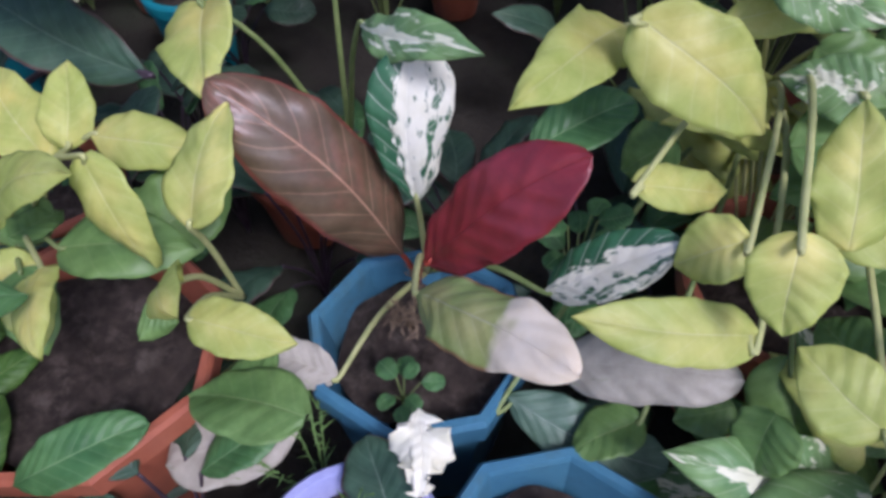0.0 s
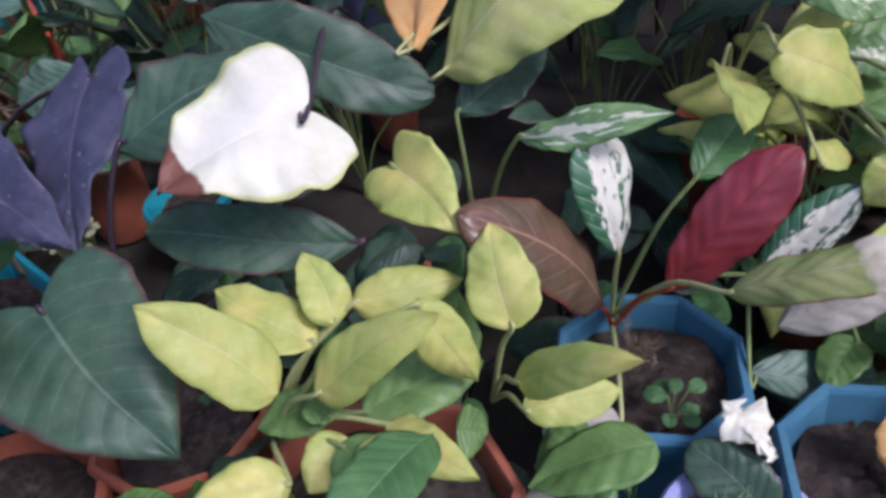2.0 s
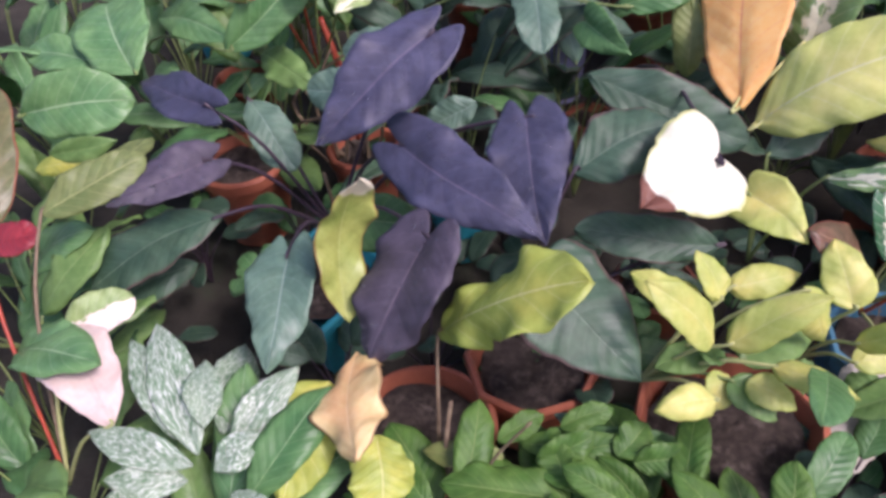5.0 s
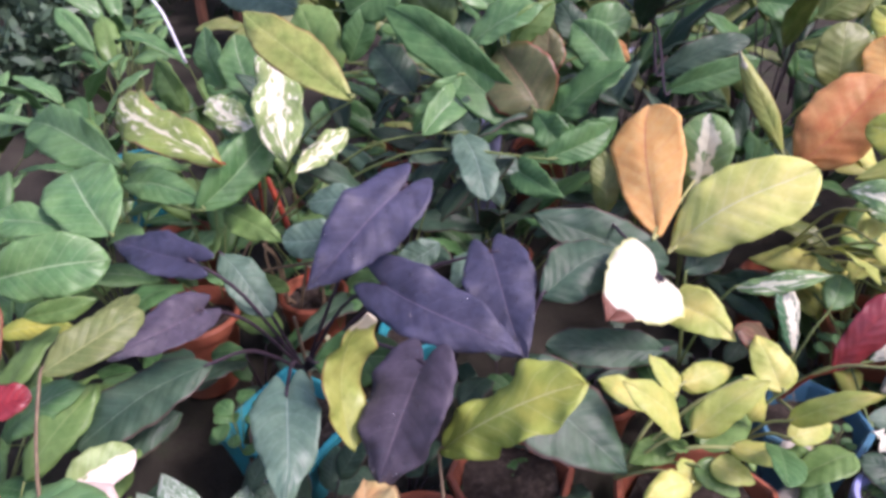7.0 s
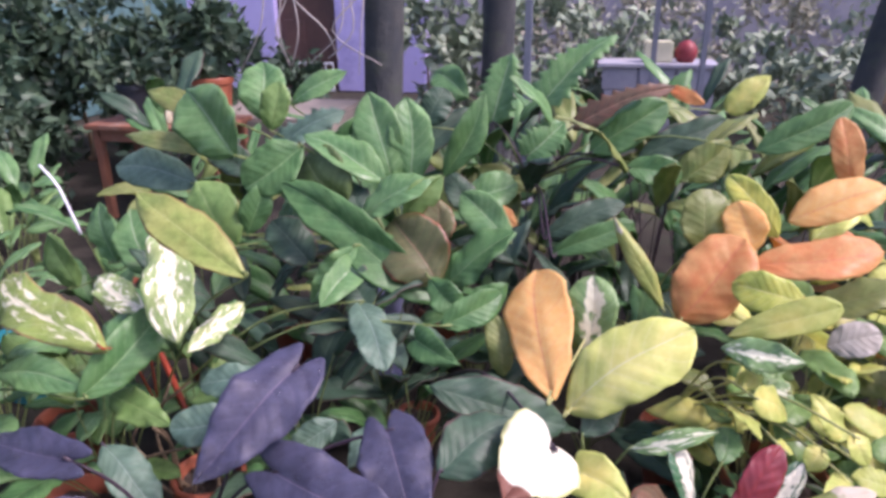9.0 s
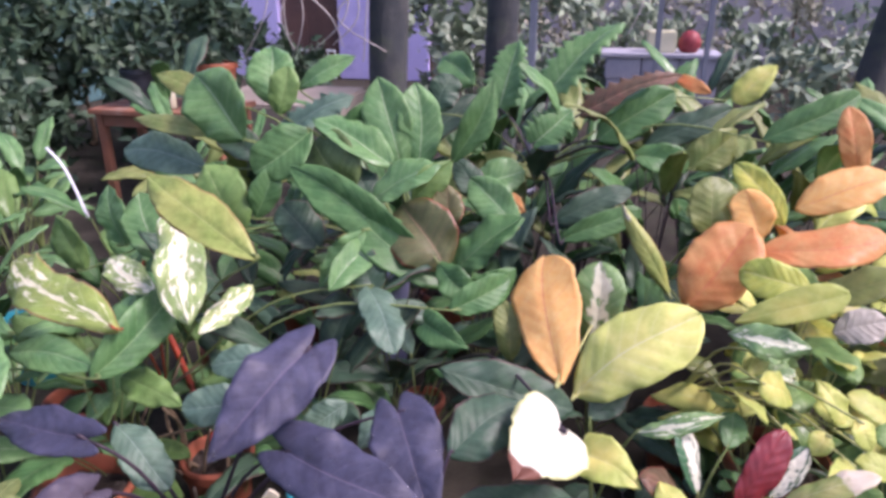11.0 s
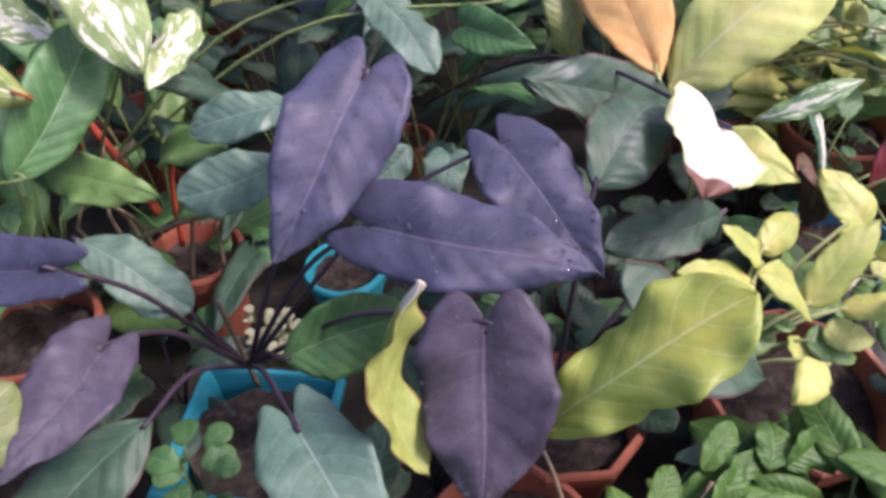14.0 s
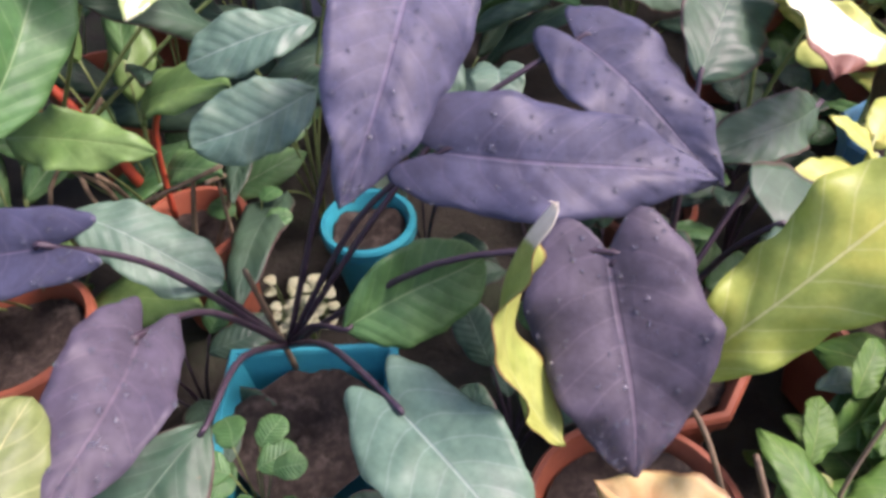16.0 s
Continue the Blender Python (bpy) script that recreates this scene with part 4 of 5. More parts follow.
leaf(p, "oval", (-1.577, -0.113, 0.422), (-1.752, -0.321, 0.348), 0.111, DARKGREEN, face=(0.27, -0.42, 0.83), stalk=STEM_DARK)
leaf(p, "oval", (-1.650, -0.150, 0.300), (-1.761, -0.319, 0.270), 0.085, DARKGREEN, face=(0.57, -0.23, 0.71))
leaf(p, "oval", (-1.450, 0.041, 0.330), (-1.262, 0.091, 0.360), 0.118, GREEN, face=(-0.01, -0.57, 0.76), stalk=STEM_DARK)
leaf(p, "oval", (-1.247, 0.292, 0.520), (-1.327, 0.226, 0.480), 0.067, BLUEGREEN, face=(0.18, -0.60, 0.69))
leaf(p, "heart", (-1.184, 0.349, 0.460), (-1.212, 0.249, 0.440), 0.074, BLUEGREEN, face=(0.12, -0.61, 0.71))
leaf(p, "oval", (-1.421, 0.354, 0.566), (-1.587, 0.318, 0.554), 0.078, BLUEGREEN, face=(0.10, -0.70, 0.57))
leaf(p, "oval", (-1.431, 0.229, 0.546), (-1.578, 0.177, 0.529), 0.087, BLUEGREEN, face=(0.32, -0.56, 0.67))
pot((-1.539, 0.057, BED), 0.125, 0.210, TEALPOT, "teal square plastic planter with weeds in its soil", sides=4, turn=-10, name="square_planter")
pot((-1.404, 0.460, BED), 0.084, 0.195, TEALPOT, "small round teal plastic pot with dark soil", sides=40, turn=0, name="flower_pot")

p = plant("yellow_philodendron", (-1.056, -0.224, 0.200), "philodendron with a large ruffled yellow-green leaf over a terracotta pot")
leaf(p, "paddle", (-1.105, -0.122, 0.350), (-0.876, -0.113, 0.575), 0.134, YELLOW, stalk=STEM_BROWN, wave=0.17, face=(-.4, -.5, .8))
leaf(p, "oval", (-1.245, -0.178, 0.360), (-1.227, -0.099, 0.607), 0.094, SICKTIP, wave=0.14, fold=0.5, arch=-0.24, face=(.7, -.25, .35))
leaf(p, "lance", (-1.094, -0.378, 0.347), (-1.226, -0.206, 0.338), 0.124, WITHER, face=(-0.19, -0.36, 0.89), wave=0.16, curl=0.2)
leaf(p, "lime", (-1.240, -0.259, 0.297), (-1.194, -0.459, 0.263), 0.129, YELLOW, face=(0.41, -0.22, 0.85), wave=0.05)
leaf(p, "oval", (-1.102, -0.317, 0.322), (-1.044, -0.396, 0.278), 0.096, YELLOW, face=(0.24, -0.17, 1.02), wave=0.1)
pot((-1.132, -0.168, BED), 0.135, 0.200, TERRACOTTA, "round terracotta-coloured plastic pot with bare soil", sides=40, turn=0, name="flower_pot")

p = plant("speckled_aglaonema", (-1.368, -0.491, 0.150), "chinese evergreen with pointed leaves speckled white and green")
leaf(p, "lance", (-1.325, -0.472, 0.320), (-1.526, -0.333, 0.388), 0.080, SPECKLED, face=(0.52, -0.18, 0.78), wave=0.05)
leaf(p, "lance", (-1.330, -0.420, 0.300), (-1.431, -0.257, 0.302), 0.081, SPECKLED, face=(0.48, -0.21, 0.80), wave=0.05)
leaf(p, "lance", (-1.294, -0.444, 0.300), (-1.275, -0.282, 0.352), 0.065, SPECKLED, face=(0.45, -0.21, 0.83), wave=0.05)
leaf(p, "lance", (-1.369, -0.471, 0.330), (-1.550, -0.384, 0.380), 0.059, SPECKLED, face=(0.54, -0.16, 0.77), wave=0.05)
leaf(p, "lance", (-1.319, -0.489, 0.320), (-1.494, -0.533, 0.350), 0.059, SPECKLED, face=(0.52, -0.10, 0.80), wave=0.05)
leaf(p, "lance", (-1.297, -0.475, 0.300), (-1.258, -0.403, 0.330), 0.056, SPECKLED, face=(0.45, -0.16, 0.84), wave=0.05)
leaf(p, "lance", (-1.337, -0.440, 0.340), (-1.399, -0.357, 0.380), 0.061, SPECKLED, face=(0.50, -0.18, 0.80), wave=0.05)
leaf(p, "lance", (-1.321, -0.507, 0.300), (-1.416, -0.574, 0.330), 0.058, SPECKLED, face=(0.50, -0.09, 0.82), wave=0.05)
leaf(p, "lance", (-1.238, -0.452, 0.280), (-1.249, -0.353, 0.310), 0.057, SPECKLED, face=(0.42, -0.19, 0.85), wave=0.05)
leaf(p, "lance", (-1.345, -0.539, 0.300), (-1.406, -0.627, 0.300), 0.057, SPECKLED, face=(0.50, -0.06, 0.82), wave=0.05)
leaf(p, "lance", (-1.249, -0.488, 0.300), (-1.154, -0.509, 0.300), 0.056, SPECKLED, face=(0.41, -0.12, 0.88), wave=0.05)

p = plant("pink_caladium", (-1.608, -0.575, 0.150), "plant with pale pink and cream leaves beside speckled ones")
leaf(p, "paddle", (-1.462, -0.507, 0.350), (-1.661, -0.430, 0.397), 0.121, PINK, face=(0.58, -0.11, 0.74), stalk=STEM_PALE, wave=0.06)
leaf(p, "oval", (-1.660, -0.426, 0.380), (-1.597, -0.321, 0.396), 0.074, HALFWHITE, face=(0.60, -0.18, 0.70), stalk=STEM_PALE, wave=0.06)
leaf(p, "oval", (-1.753, -0.323, 0.523), (-1.660, -0.158, 0.564), 0.083, MOTTLED, face=(0.36, -0.46, 0.74), stalk=STEM_BROWN, wave=0.08)
leaf(p, "oval", (-1.886, -0.377, 0.463), (-2.078, -0.163, 0.623), 0.125, BRONZEGREEN, face=(0.57, -0.34, 0.65), stalk=STEM_RED)
leaf(p, "oval", (-1.759, -0.284, 0.489), (-1.760, -0.064, 0.523), 0.059, MOTTLED, face=(0.27, -0.37, 0.89), wave=0.08)
leaf(p, "oval", (-1.880, -0.376, 0.456), (-1.788, -0.335, 0.471), 0.065, RED, face=(0.54, -0.29, 0.71))
leaf(p, "oval", (-2.113, -0.146, 0.380), (-1.965, -0.084, 0.400), 0.052, YELLOW, face=(0.55, -0.36, 0.66))
pot((-1.711, 0.482, BED), 0.095, 0.240, TERRACOTTA, "round terracotta-coloured plastic pot with bare soil and twigs", sides=40, turn=0, name="flower_pot")
pot((-1.973, 0.285, BED), 0.120, 0.250, TERRACOTTA, "round terracotta-coloured plastic pot with reddish soil", sides=40, turn=0, name="flower_pot")

p = plant("green_arum", (-2.595, 0.382, 0.100), "fresh green leafy plant with wavy blades")
leaf(p, "oval", (-2.060, 0.268, 0.600), (-2.519, 0.400, 0.620), 0.136, MIDGREEN, face=(0.56, -0.48, 0.50), stalk=STEM_GREEN, wave=0.1)
leaf(p, "oval", (-1.930, 0.058, 0.550), (-2.159, 0.199, 0.620), 0.174, MIDGREEN, face=(0.54, -0.47, 0.56), stalk=STEM_GREEN)
leaf(p, "lance", (-2.056, 0.063, 0.540), (-2.275, 0.025, 0.550), 0.097, MIDGREEN, face=(0.58, -0.41, 0.57), stalk=STEM_GREEN)
leaf(p, "oval", (-2.121, -0.112, 0.500), (-1.904, 0.006, 0.530), 0.142, MIDGREEN, face=(0.55, -0.40, 0.61), stalk=STEM_GREEN)
leaf(p, "lance", (-1.987, -0.158, 0.470), (-1.856, -0.090, 0.490), 0.054, LIMEGREEN, face=(0.53, -0.39, 0.65))
leaf(p, "lance", (-2.067, 0.256, 0.560), (-1.808, 0.225, 0.580), 0.086, MIDGREEN, face=(0.49, -0.52, 0.57))
leaf(p, "oval", (-1.818, 0.211, 0.550), (-1.713, 0.429, 0.680), 0.109, GREEN, face=(0.42, -0.58, 0.56), stalk=STEM_GREEN, fold=0.3)

p = plant("dieffenbachia", (-1.928, 0.609, 0.250), "dumb cane with cream-splashed yellow-green leaves on red-brown stalks")
leaf(p, "oval", (-1.759, 0.253, 0.660), (-2.257, 0.483, 0.700), 0.128, CREAM, face=(0.50, -0.55, 0.50), stalk=STEM_RED, wave=0.15, curl=0.2)
leaf(p, "oval", (-1.779, 0.427, 0.660), (-1.986, 0.531, 0.700), 0.082, CREAMWHITE, face=(0.44, -0.60, 0.50), stalk=STEM_RED, wave=0.17)
leaf(p, "oval", (-1.794, 0.582, 0.840), (-1.618, 0.311, 0.680), 0.115, CREAMWHITE, face=(0.39, -0.63, 0.49), stalk=STEM_GREEN, wave=0.17)
leaf(p, "lance", (-1.530, 0.484, 0.750), (-1.894, 0.621, 0.920), 0.127, SICK, face=(0.38, -0.66, 0.44), stalk=STEM_GREEN, wave=0.06)
leaf(p, "lance", (-1.659, 0.401, 0.580), (-1.613, 0.612, 0.630), 0.070, CREAMWHITE, face=(0.34, -0.63, 0.55), wave=0.17)
leaf(p, "oval", (-1.410, 0.621, 0.620), (-1.337, 0.819, 0.700), 0.088, MIDGREEN, face=(0.21, -0.71, 0.51), fold=0.5)
leaf(p, "lime", (-1.839, 0.334, 0.480), (-1.654, 0.275, 0.460), 0.079, LIMEGREEN, face=(0.40, -0.54, 0.64), wave=0.15)
leaf(p, "oval", (-1.326, 0.670, 0.620), (-1.192, 0.487, 0.550), 0.100, BLUEGREEN, face=(0.18, -0.69, 0.57), stalk=STEM_GREEN)
leaf(p, "heart", (-1.141, 0.571, 0.580), (-1.023, 0.497, 0.570), 0.082, GREEN, face=(0.10, -0.69, 0.59))
leaf(p, "oval", (-1.091, 0.616, 0.600), (-0.950, 0.711, 0.660), 0.085, GREEN, face=(0.06, -0.72, 0.54), stalk=STEM_GREEN)
pot((-1.843, 1.374, BED), 0.110, 0.280, TERRACOTTA, "round terracotta-coloured plastic pot behind purple leaves", sides=40, turn=0, name="flower_pot")
pot((-1.264, 1.012, BED), 0.070, 0.140, TERRACOTTA, "round terracotta-coloured plastic pot under dark stalks", sides=40, turn=0, name="flower_pot")

p = plant("orange_philodendron", (-0.575, 1.391, 0.250), "philodendron with a peach orange new leaf and yellow-green leaves")
leaf(p, "paddle", (-0.801, 0.482, 0.512), (-0.879, 0.760, 0.721), 0.181, PEACH, stalk=STEM_PALE, face=(-.2, -.8, .5), arch=0)
leaf(p, "oval", (-0.729, 0.720, 0.482), (-0.733, 0.800, 0.690), 0.139, MARBLED, face=(-.2, -.8, .5))
leaf(p, "oval", (-0.770, 0.500, 0.473), (-0.516, 0.553, 0.695), 0.173, PALEYELLOW, stalk=STEM_PALE, face=(.3, -.45, .85))
leaf(p, "oval", (-0.931, 0.620, 0.472), (-0.966, 0.680, 0.614), 0.072, OLIVE, face=(-.2, -.8, .5))
leaf(p, "oval", (-0.503, 0.850, 0.558), (-0.345, 0.950, 0.766), 0.186, ORANGE, stalk=STEM_PALE, face=(-.1, -.8, .5))
leaf(p, "oval", (-0.429, 1.000, 0.700), (-0.450, 1.050, 0.866), 0.139, OLIVE, stalk=STEM_PALE, face=(-.1, -.8, .5))
leaf(p, "oval", (-0.318, 0.980, 0.712), (-0.364, 1.020, 0.844), 0.111, PEACH, stalk=STEM_PALE, face=(-.1, -.8, .5))
leaf(p, "oval", (-0.244, 1.050, 0.738), (-0.380, 1.100, 0.897), 0.085, YELLOW, face=(-0.17, -0.75, 0.42))
leaf(p, "oval", (-0.333, 0.920, 0.702), (-0.008, 0.950, 0.755), 0.116, ORANGE, face=(0, -.7, .7))
leaf(p, "oval", (-0.213, 1.100, 0.770), (0.030, 1.150, 0.879), 0.122, PEACH, face=(0, -.7, .7))
leaf(p, "oval", (-0.038, 1.200, 0.837), (-0.078, 1.250, 1.036), 0.087, ORANGE, face=(-.1, -.8, .5))
leaf(p, "oval", (-0.232, 0.750, 0.674), (-0.397, 0.780, 0.704), 0.102, YELLOW, face=(-0.19, -0.72, 0.50))
leaf(p, "lance", (-0.540, 0.850, 0.582), (-0.682, 0.920, 0.816), 0.054, SICKTIP, face=(-0.06, -0.74, 0.49), stalk=STEM_PALE, curl=0.4)
leaf(p, "lime", (-0.200, 0.620, 0.738), (-0.429, 0.600, 0.660), 0.078, LIME, face=(-0.20, -0.70, 0.52))
leaf(p, "lance", (-0.445, 0.560, 0.644), (-0.288, 0.500, 0.661), 0.073, MARBLED, face=(-0.19, -0.69, 0.56), wave=0.1)
leaf(p, "oval", (-0.041, 1.300, 0.842), (-0.136, 1.200, 0.728), 0.099, OLIVE, face=(-0.23, -0.74, 0.41))
leaf(p, "oval", (-0.215, 0.620, 0.639), (-0.110, 0.620, 0.680), 0.081, GREYLEAF, face=(-0.26, -0.68, 0.53))

p = plant("green_philodendron", (-1.259, 0.950, 0.566), "large self-heading philodendron with paddle leaves in a fan")
leaf(p, "blade", (-1.786, 0.950, 0.922), (-1.953, 1.000, 1.108), 0.199, MIDGREEN, stalk=STEM_GREEN, face=(0, -.8, .6), wave=0.05)
leaf(p, "lance", (-1.833, 0.980, 0.922), (-2.213, 1.020, 0.962), 0.073, OLIVE, face=(0.44, -0.65, 0.36), stalk=STEM_GREEN)
leaf(p, "lance", (-1.973, 1.100, 1.016), (-2.164, 1.120, 1.086), 0.079, OLIVE, face=(0.43, -0.66, 0.32), stalk=STEM_GREEN)
leaf(p, "blade", (-1.943, 0.980, 0.819), (-2.283, 1.050, 0.857), 0.130, BLUEGREEN, face=(0.45, -0.63, 0.39), stalk=STEM_GREEN, wave=0.06)
leaf(p, "blade", (-1.809, 1.200, 0.983), (-1.845, 1.300, 1.158), 0.156, MIDGREEN, stalk=STEM_GREEN, face=(0, -.8, .5), wave=0.06)
leaf(p, "blade", (-1.747, 1.120, 0.964), (-1.725, 1.160, 1.112), 0.099, LIMEGREEN, stalk=STEM_GREEN, face=(0, -.8, .5))
leaf(p, "lance", (-1.732, 1.250, 1.023), (-1.554, 1.300, 1.132), 0.089, MIDGREEN, face=(0.30, -0.73, 0.31), stalk=STEM_GREEN)
leaf(p, "saw", (-1.726, 1.080, 0.902), (-1.507, 1.120, 1.041), 0.147, BLUEGREEN, stalk=STEM_GREEN, face=(0, -.7, .7))
leaf(p, "blade", (-1.316, 1.000, 0.842), (-1.404, 1.060, 1.103), 0.139, MIDGREEN, stalk=STEM_GREEN, face=(-.1, -.9, .4))
leaf(p, "blade", (-1.270, 1.020, 0.839), (-1.287, 1.080, 1.088), 0.133, MIDGREEN, stalk=STEM_GREEN, face=(.1, -.9, .4))
leaf(p, "lance", (-1.165, 1.000, 0.875), (-1.049, 1.050, 1.107), 0.093, GREEN, face=(0.15, -0.77, 0.37), stalk=STEM_GREEN)
leaf(p, "blade", (-1.327, 0.960, 0.862), (-1.571, 0.980, 0.999), 0.121, MIDGREEN, stalk=STEM_GREEN, face=(0, -.8, .6), fold=0.4)
leaf(p, "oval", (-1.567, 0.950, 0.960), (-1.716, 0.860, 0.847), 0.143, GREEN, face=(0.34, -0.70, 0.39), stalk=STEM_GREEN, fold=0.35)
leaf(p, "oval", (-1.426, 0.900, 0.812), (-1.574, 0.950, 0.927), 0.183, OLIVEGREEN, stalk=STEM_GREEN, face=(0, -.8, .6))
leaf(p, "blade", (-1.161, 0.800, 0.607), (-1.614, 0.850, 0.880), 0.132, GREEN, stalk=STEM_GREEN, face=(0, -.7, .7), fold=0.4, wave=0.06)
leaf(p, "blade", (-1.122, 0.780, 0.585), (-1.448, 0.820, 0.798), 0.140, GREEN, stalk=STEM_GREEN, face=(0, -.7, .7), fold=0.3)
leaf(p, "blade", (-1.373, 0.850, 0.781), (-1.182, 0.880, 0.911), 0.118, MIDGREEN, stalk=STEM_GREEN, face=(0, -.7, .7), wave=0.06)
leaf(p, "lance", (-1.248, 0.860, 0.796), (-1.146, 0.900, 0.907), 0.087, LIMEGREEN, face=(0.19, -0.74, 0.43), stalk=STEM_GREEN, fold=0.35)
leaf(p, "oval", (-1.134, 0.780, 0.640), (-1.275, 0.840, 0.796), 0.191, BRONZEGREEN, stalk=STEM_RED, face=(-.1, -.8, .6), fold=0.25)
leaf(p, "lance", (-1.146, 0.840, 0.718), (-1.158, 0.880, 0.848), 0.099, BRONZEGREEN, stalk=STEM_RED, face=(0, -.8, .6))
leaf(p, "blade", (-1.118, 0.800, 0.622), (-0.947, 0.840, 0.788), 0.128, GREEN, stalk=STEM_RED, face=(0, -.7, .7), fold=0.3, wave=0.08)
leaf(p, "blade", (-0.961, 0.900, 0.724), (-1.108, 0.960, 0.847), 0.111, MIDGREEN, stalk=STEM_GREEN, face=(0, -.7, .7))
leaf(p, "lance", (-1.052, 0.700, 0.588), (-0.939, 0.740, 0.673), 0.088, GREEN, face=(0.11, -0.71, 0.54), stalk=STEM_GREEN, fold=0.3)
leaf(p, "lance", (-1.152, 0.750, 0.671), (-1.033, 0.680, 0.591), 0.083, GREEN, face=(0.16, -0.71, 0.54), stalk=STEM_GREEN, wave=0.1)
leaf(p, "blade", (-1.743, 0.820, 0.687), (-1.874, 0.860, 0.865), 0.154, LIMEGREEN, stalk=STEM_GREEN, face=(0, -.8, .6), wave=0.05)
leaf(p, "lance", (-1.714, 0.840, 0.716), (-1.661, 0.880, 0.878), 0.091, GREEN, face=(0.36, -0.67, 0.43), stalk=STEM_GREEN)
leaf(p, "blade", (-2.149, 0.820, 0.604), (-2.214, 0.860, 0.779), 0.121, MIDGREEN, stalk=STEM_GREEN, face=(0, -.8, .6), wave=0.06)
leaf(p, "blade", (-2.011, 0.800, 0.576), (-2.106, 0.860, 0.766), 0.143, MIDGREEN, stalk=STEM_GREEN, face=(0, -.8, .6), wave=0.06)
leaf(p, "blade", (-2.291, 0.800, 0.517), (-2.408, 0.840, 0.673), 0.116, LIMEGREEN, stalk=STEM_GREEN, face=(0, -.8, .6))
leaf(p, "lance", (-1.359, 0.780, 0.735), (-1.475, 0.700, 0.588), 0.080, MIDGREEN, face=(0.28, -0.68, 0.51), stalk=STEM_GREEN, wave=0.14, fold=0.4)
leaf(p, "lance", (-1.524, 1.000, 0.920), (-1.390, 1.040, 1.041), 0.076, GREEN, face=(0.27, -0.73, 0.36), stalk=STEM_GREEN)
leaf(p, "lance", (-1.741, 0.980, 0.846), (-1.913, 1.000, 0.967), 0.103, DARKGREEN, face=(0.39, -0.68, 0.38), stalk=STEM_GREEN)
leaf(p, "lance", (-1.362, 0.900, 0.734), (-1.440, 0.950, 0.868), 0.098, DARKGREEN, face=(0.26, -0.72, 0.44), stalk=STEM_GREEN)
leaf(p, "lance", (-1.066, 1.000, 0.751), (-1.176, 1.050, 0.886), 0.086, DARKGREEN, face=(0.15, -0.75, 0.43), stalk=STEM_GREEN)
leaf(p, "oval", (-1.510, 0.820, 0.650), (-1.638, 0.860, 0.766), 0.123, DARKGREEN, face=(0.32, -0.68, 0.47), stalk=STEM_GREEN)
leaf(p, "oval", (-1.306, 0.700, 0.582), (-1.377, 0.740, 0.692), 0.106, DARKGREEN, face=(0.25, -0.69, 0.52), stalk=STEM_GREEN)

p = plant("serrated_philodendron", (-0.976, 1.600, 0.703), "philodendron with large saw-edged green leaves on dark stalks")
leaf(p, "saw", (-1.140, 1.750, 0.893), (-1.097, 1.850, 1.141), 0.206, MIDGREEN, stalk=STEM_DARK, face=(0, -.9, .4))
leaf(p, "saw", (-0.948, 1.700, 0.980), (-0.715, 1.800, 1.224), 0.206, MIDGREEN, stalk=STEM_DARK, face=(-.2, -.9, .4))
leaf(p, "saw", (-0.819, 1.600, 0.922), (-0.499, 1.650, 1.063), 0.121, BRONZE, stalk=STEM_DARK, face=(0, -.8, .3))
leaf(p, "saw", (-0.982, 1.500, 0.822), (-0.856, 1.550, 0.936), 0.176, MIDGREEN, face=(0.05, -0.78, 0.37), stalk=STEM_DARK)
leaf(p, "oval", (-0.771, 1.500, 0.843), (-0.523, 1.550, 1.011), 0.133, GREEN, stalk=STEM_DARK, face=(0, -.8, .6))
leaf(p, "oval", (-0.650, 1.400, 0.825), (-0.463, 1.400, 0.808), 0.101, GREEN, face=(-0.07, -0.77, 0.39), stalk=STEM_DARK)
leaf(p, "oval", (-0.611, 1.500, 0.832), (-0.336, 1.550, 0.967), 0.103, DARKGREEN, face=(-0.09, -0.78, 0.36), stalk=STEM_GREEN)
leaf(p, "oval", (-0.264, 1.400, 0.892), (0.008, 1.450, 1.042), 0.104, GREEN, stalk=STEM_GREEN, face=(0, -.7, .7))
leaf(p, "oval", (-0.882, 1.100, 0.678), (-0.652, 1.150, 0.785), 0.084, DARKGREEN, face=(0.00, -0.76, 0.45), stalk=STEM_DARK)
leaf(p, "oval", (-0.849, 1.000, 0.664), (-0.620, 1.050, 0.751), 0.073, GREEN, face=(-0.01, -0.75, 0.47), stalk=STEM_DARK)
leaf(p, "oval", (-1.154, 1.200, 0.746), (-0.982, 1.250, 0.798), 0.120, MIDGREEN, face=(0.11, -0.76, 0.42), stalk=STEM_GREEN)
leaf(p, "lance", (-0.470, 1.400, 0.789), (-0.326, 1.450, 0.914), 0.127, OLIVE, face=(-0.12, -0.77, 0.38), stalk=STEM_GREEN)
leaf(p, "lance", (-0.956, 1.050, 0.725), (-1.041, 1.050, 0.777), 0.058, ORANGE, face=(0.09, -0.75, 0.45))
leaf(p, "lime", (-0.263, 2.000, 0.909), (-0.118, 2.050, 1.052), 0.109, LIME, face=(-0.15, -0.78, 0.31), stalk=STEM_GREEN)
leaf(p, "oval", (-0.350, 2.000, 0.938), (-0.489, 2.050, 0.991), 0.055, ORANGE, face=(-0.09, -0.79, 0.32))
leaf(p, "oval", (-1.266, 1.900, 0.954), (-1.428, 2.000, 1.049), 0.129, MIDGREEN, face=(0.16, -0.78, 0.31), stalk=STEM_GREEN)
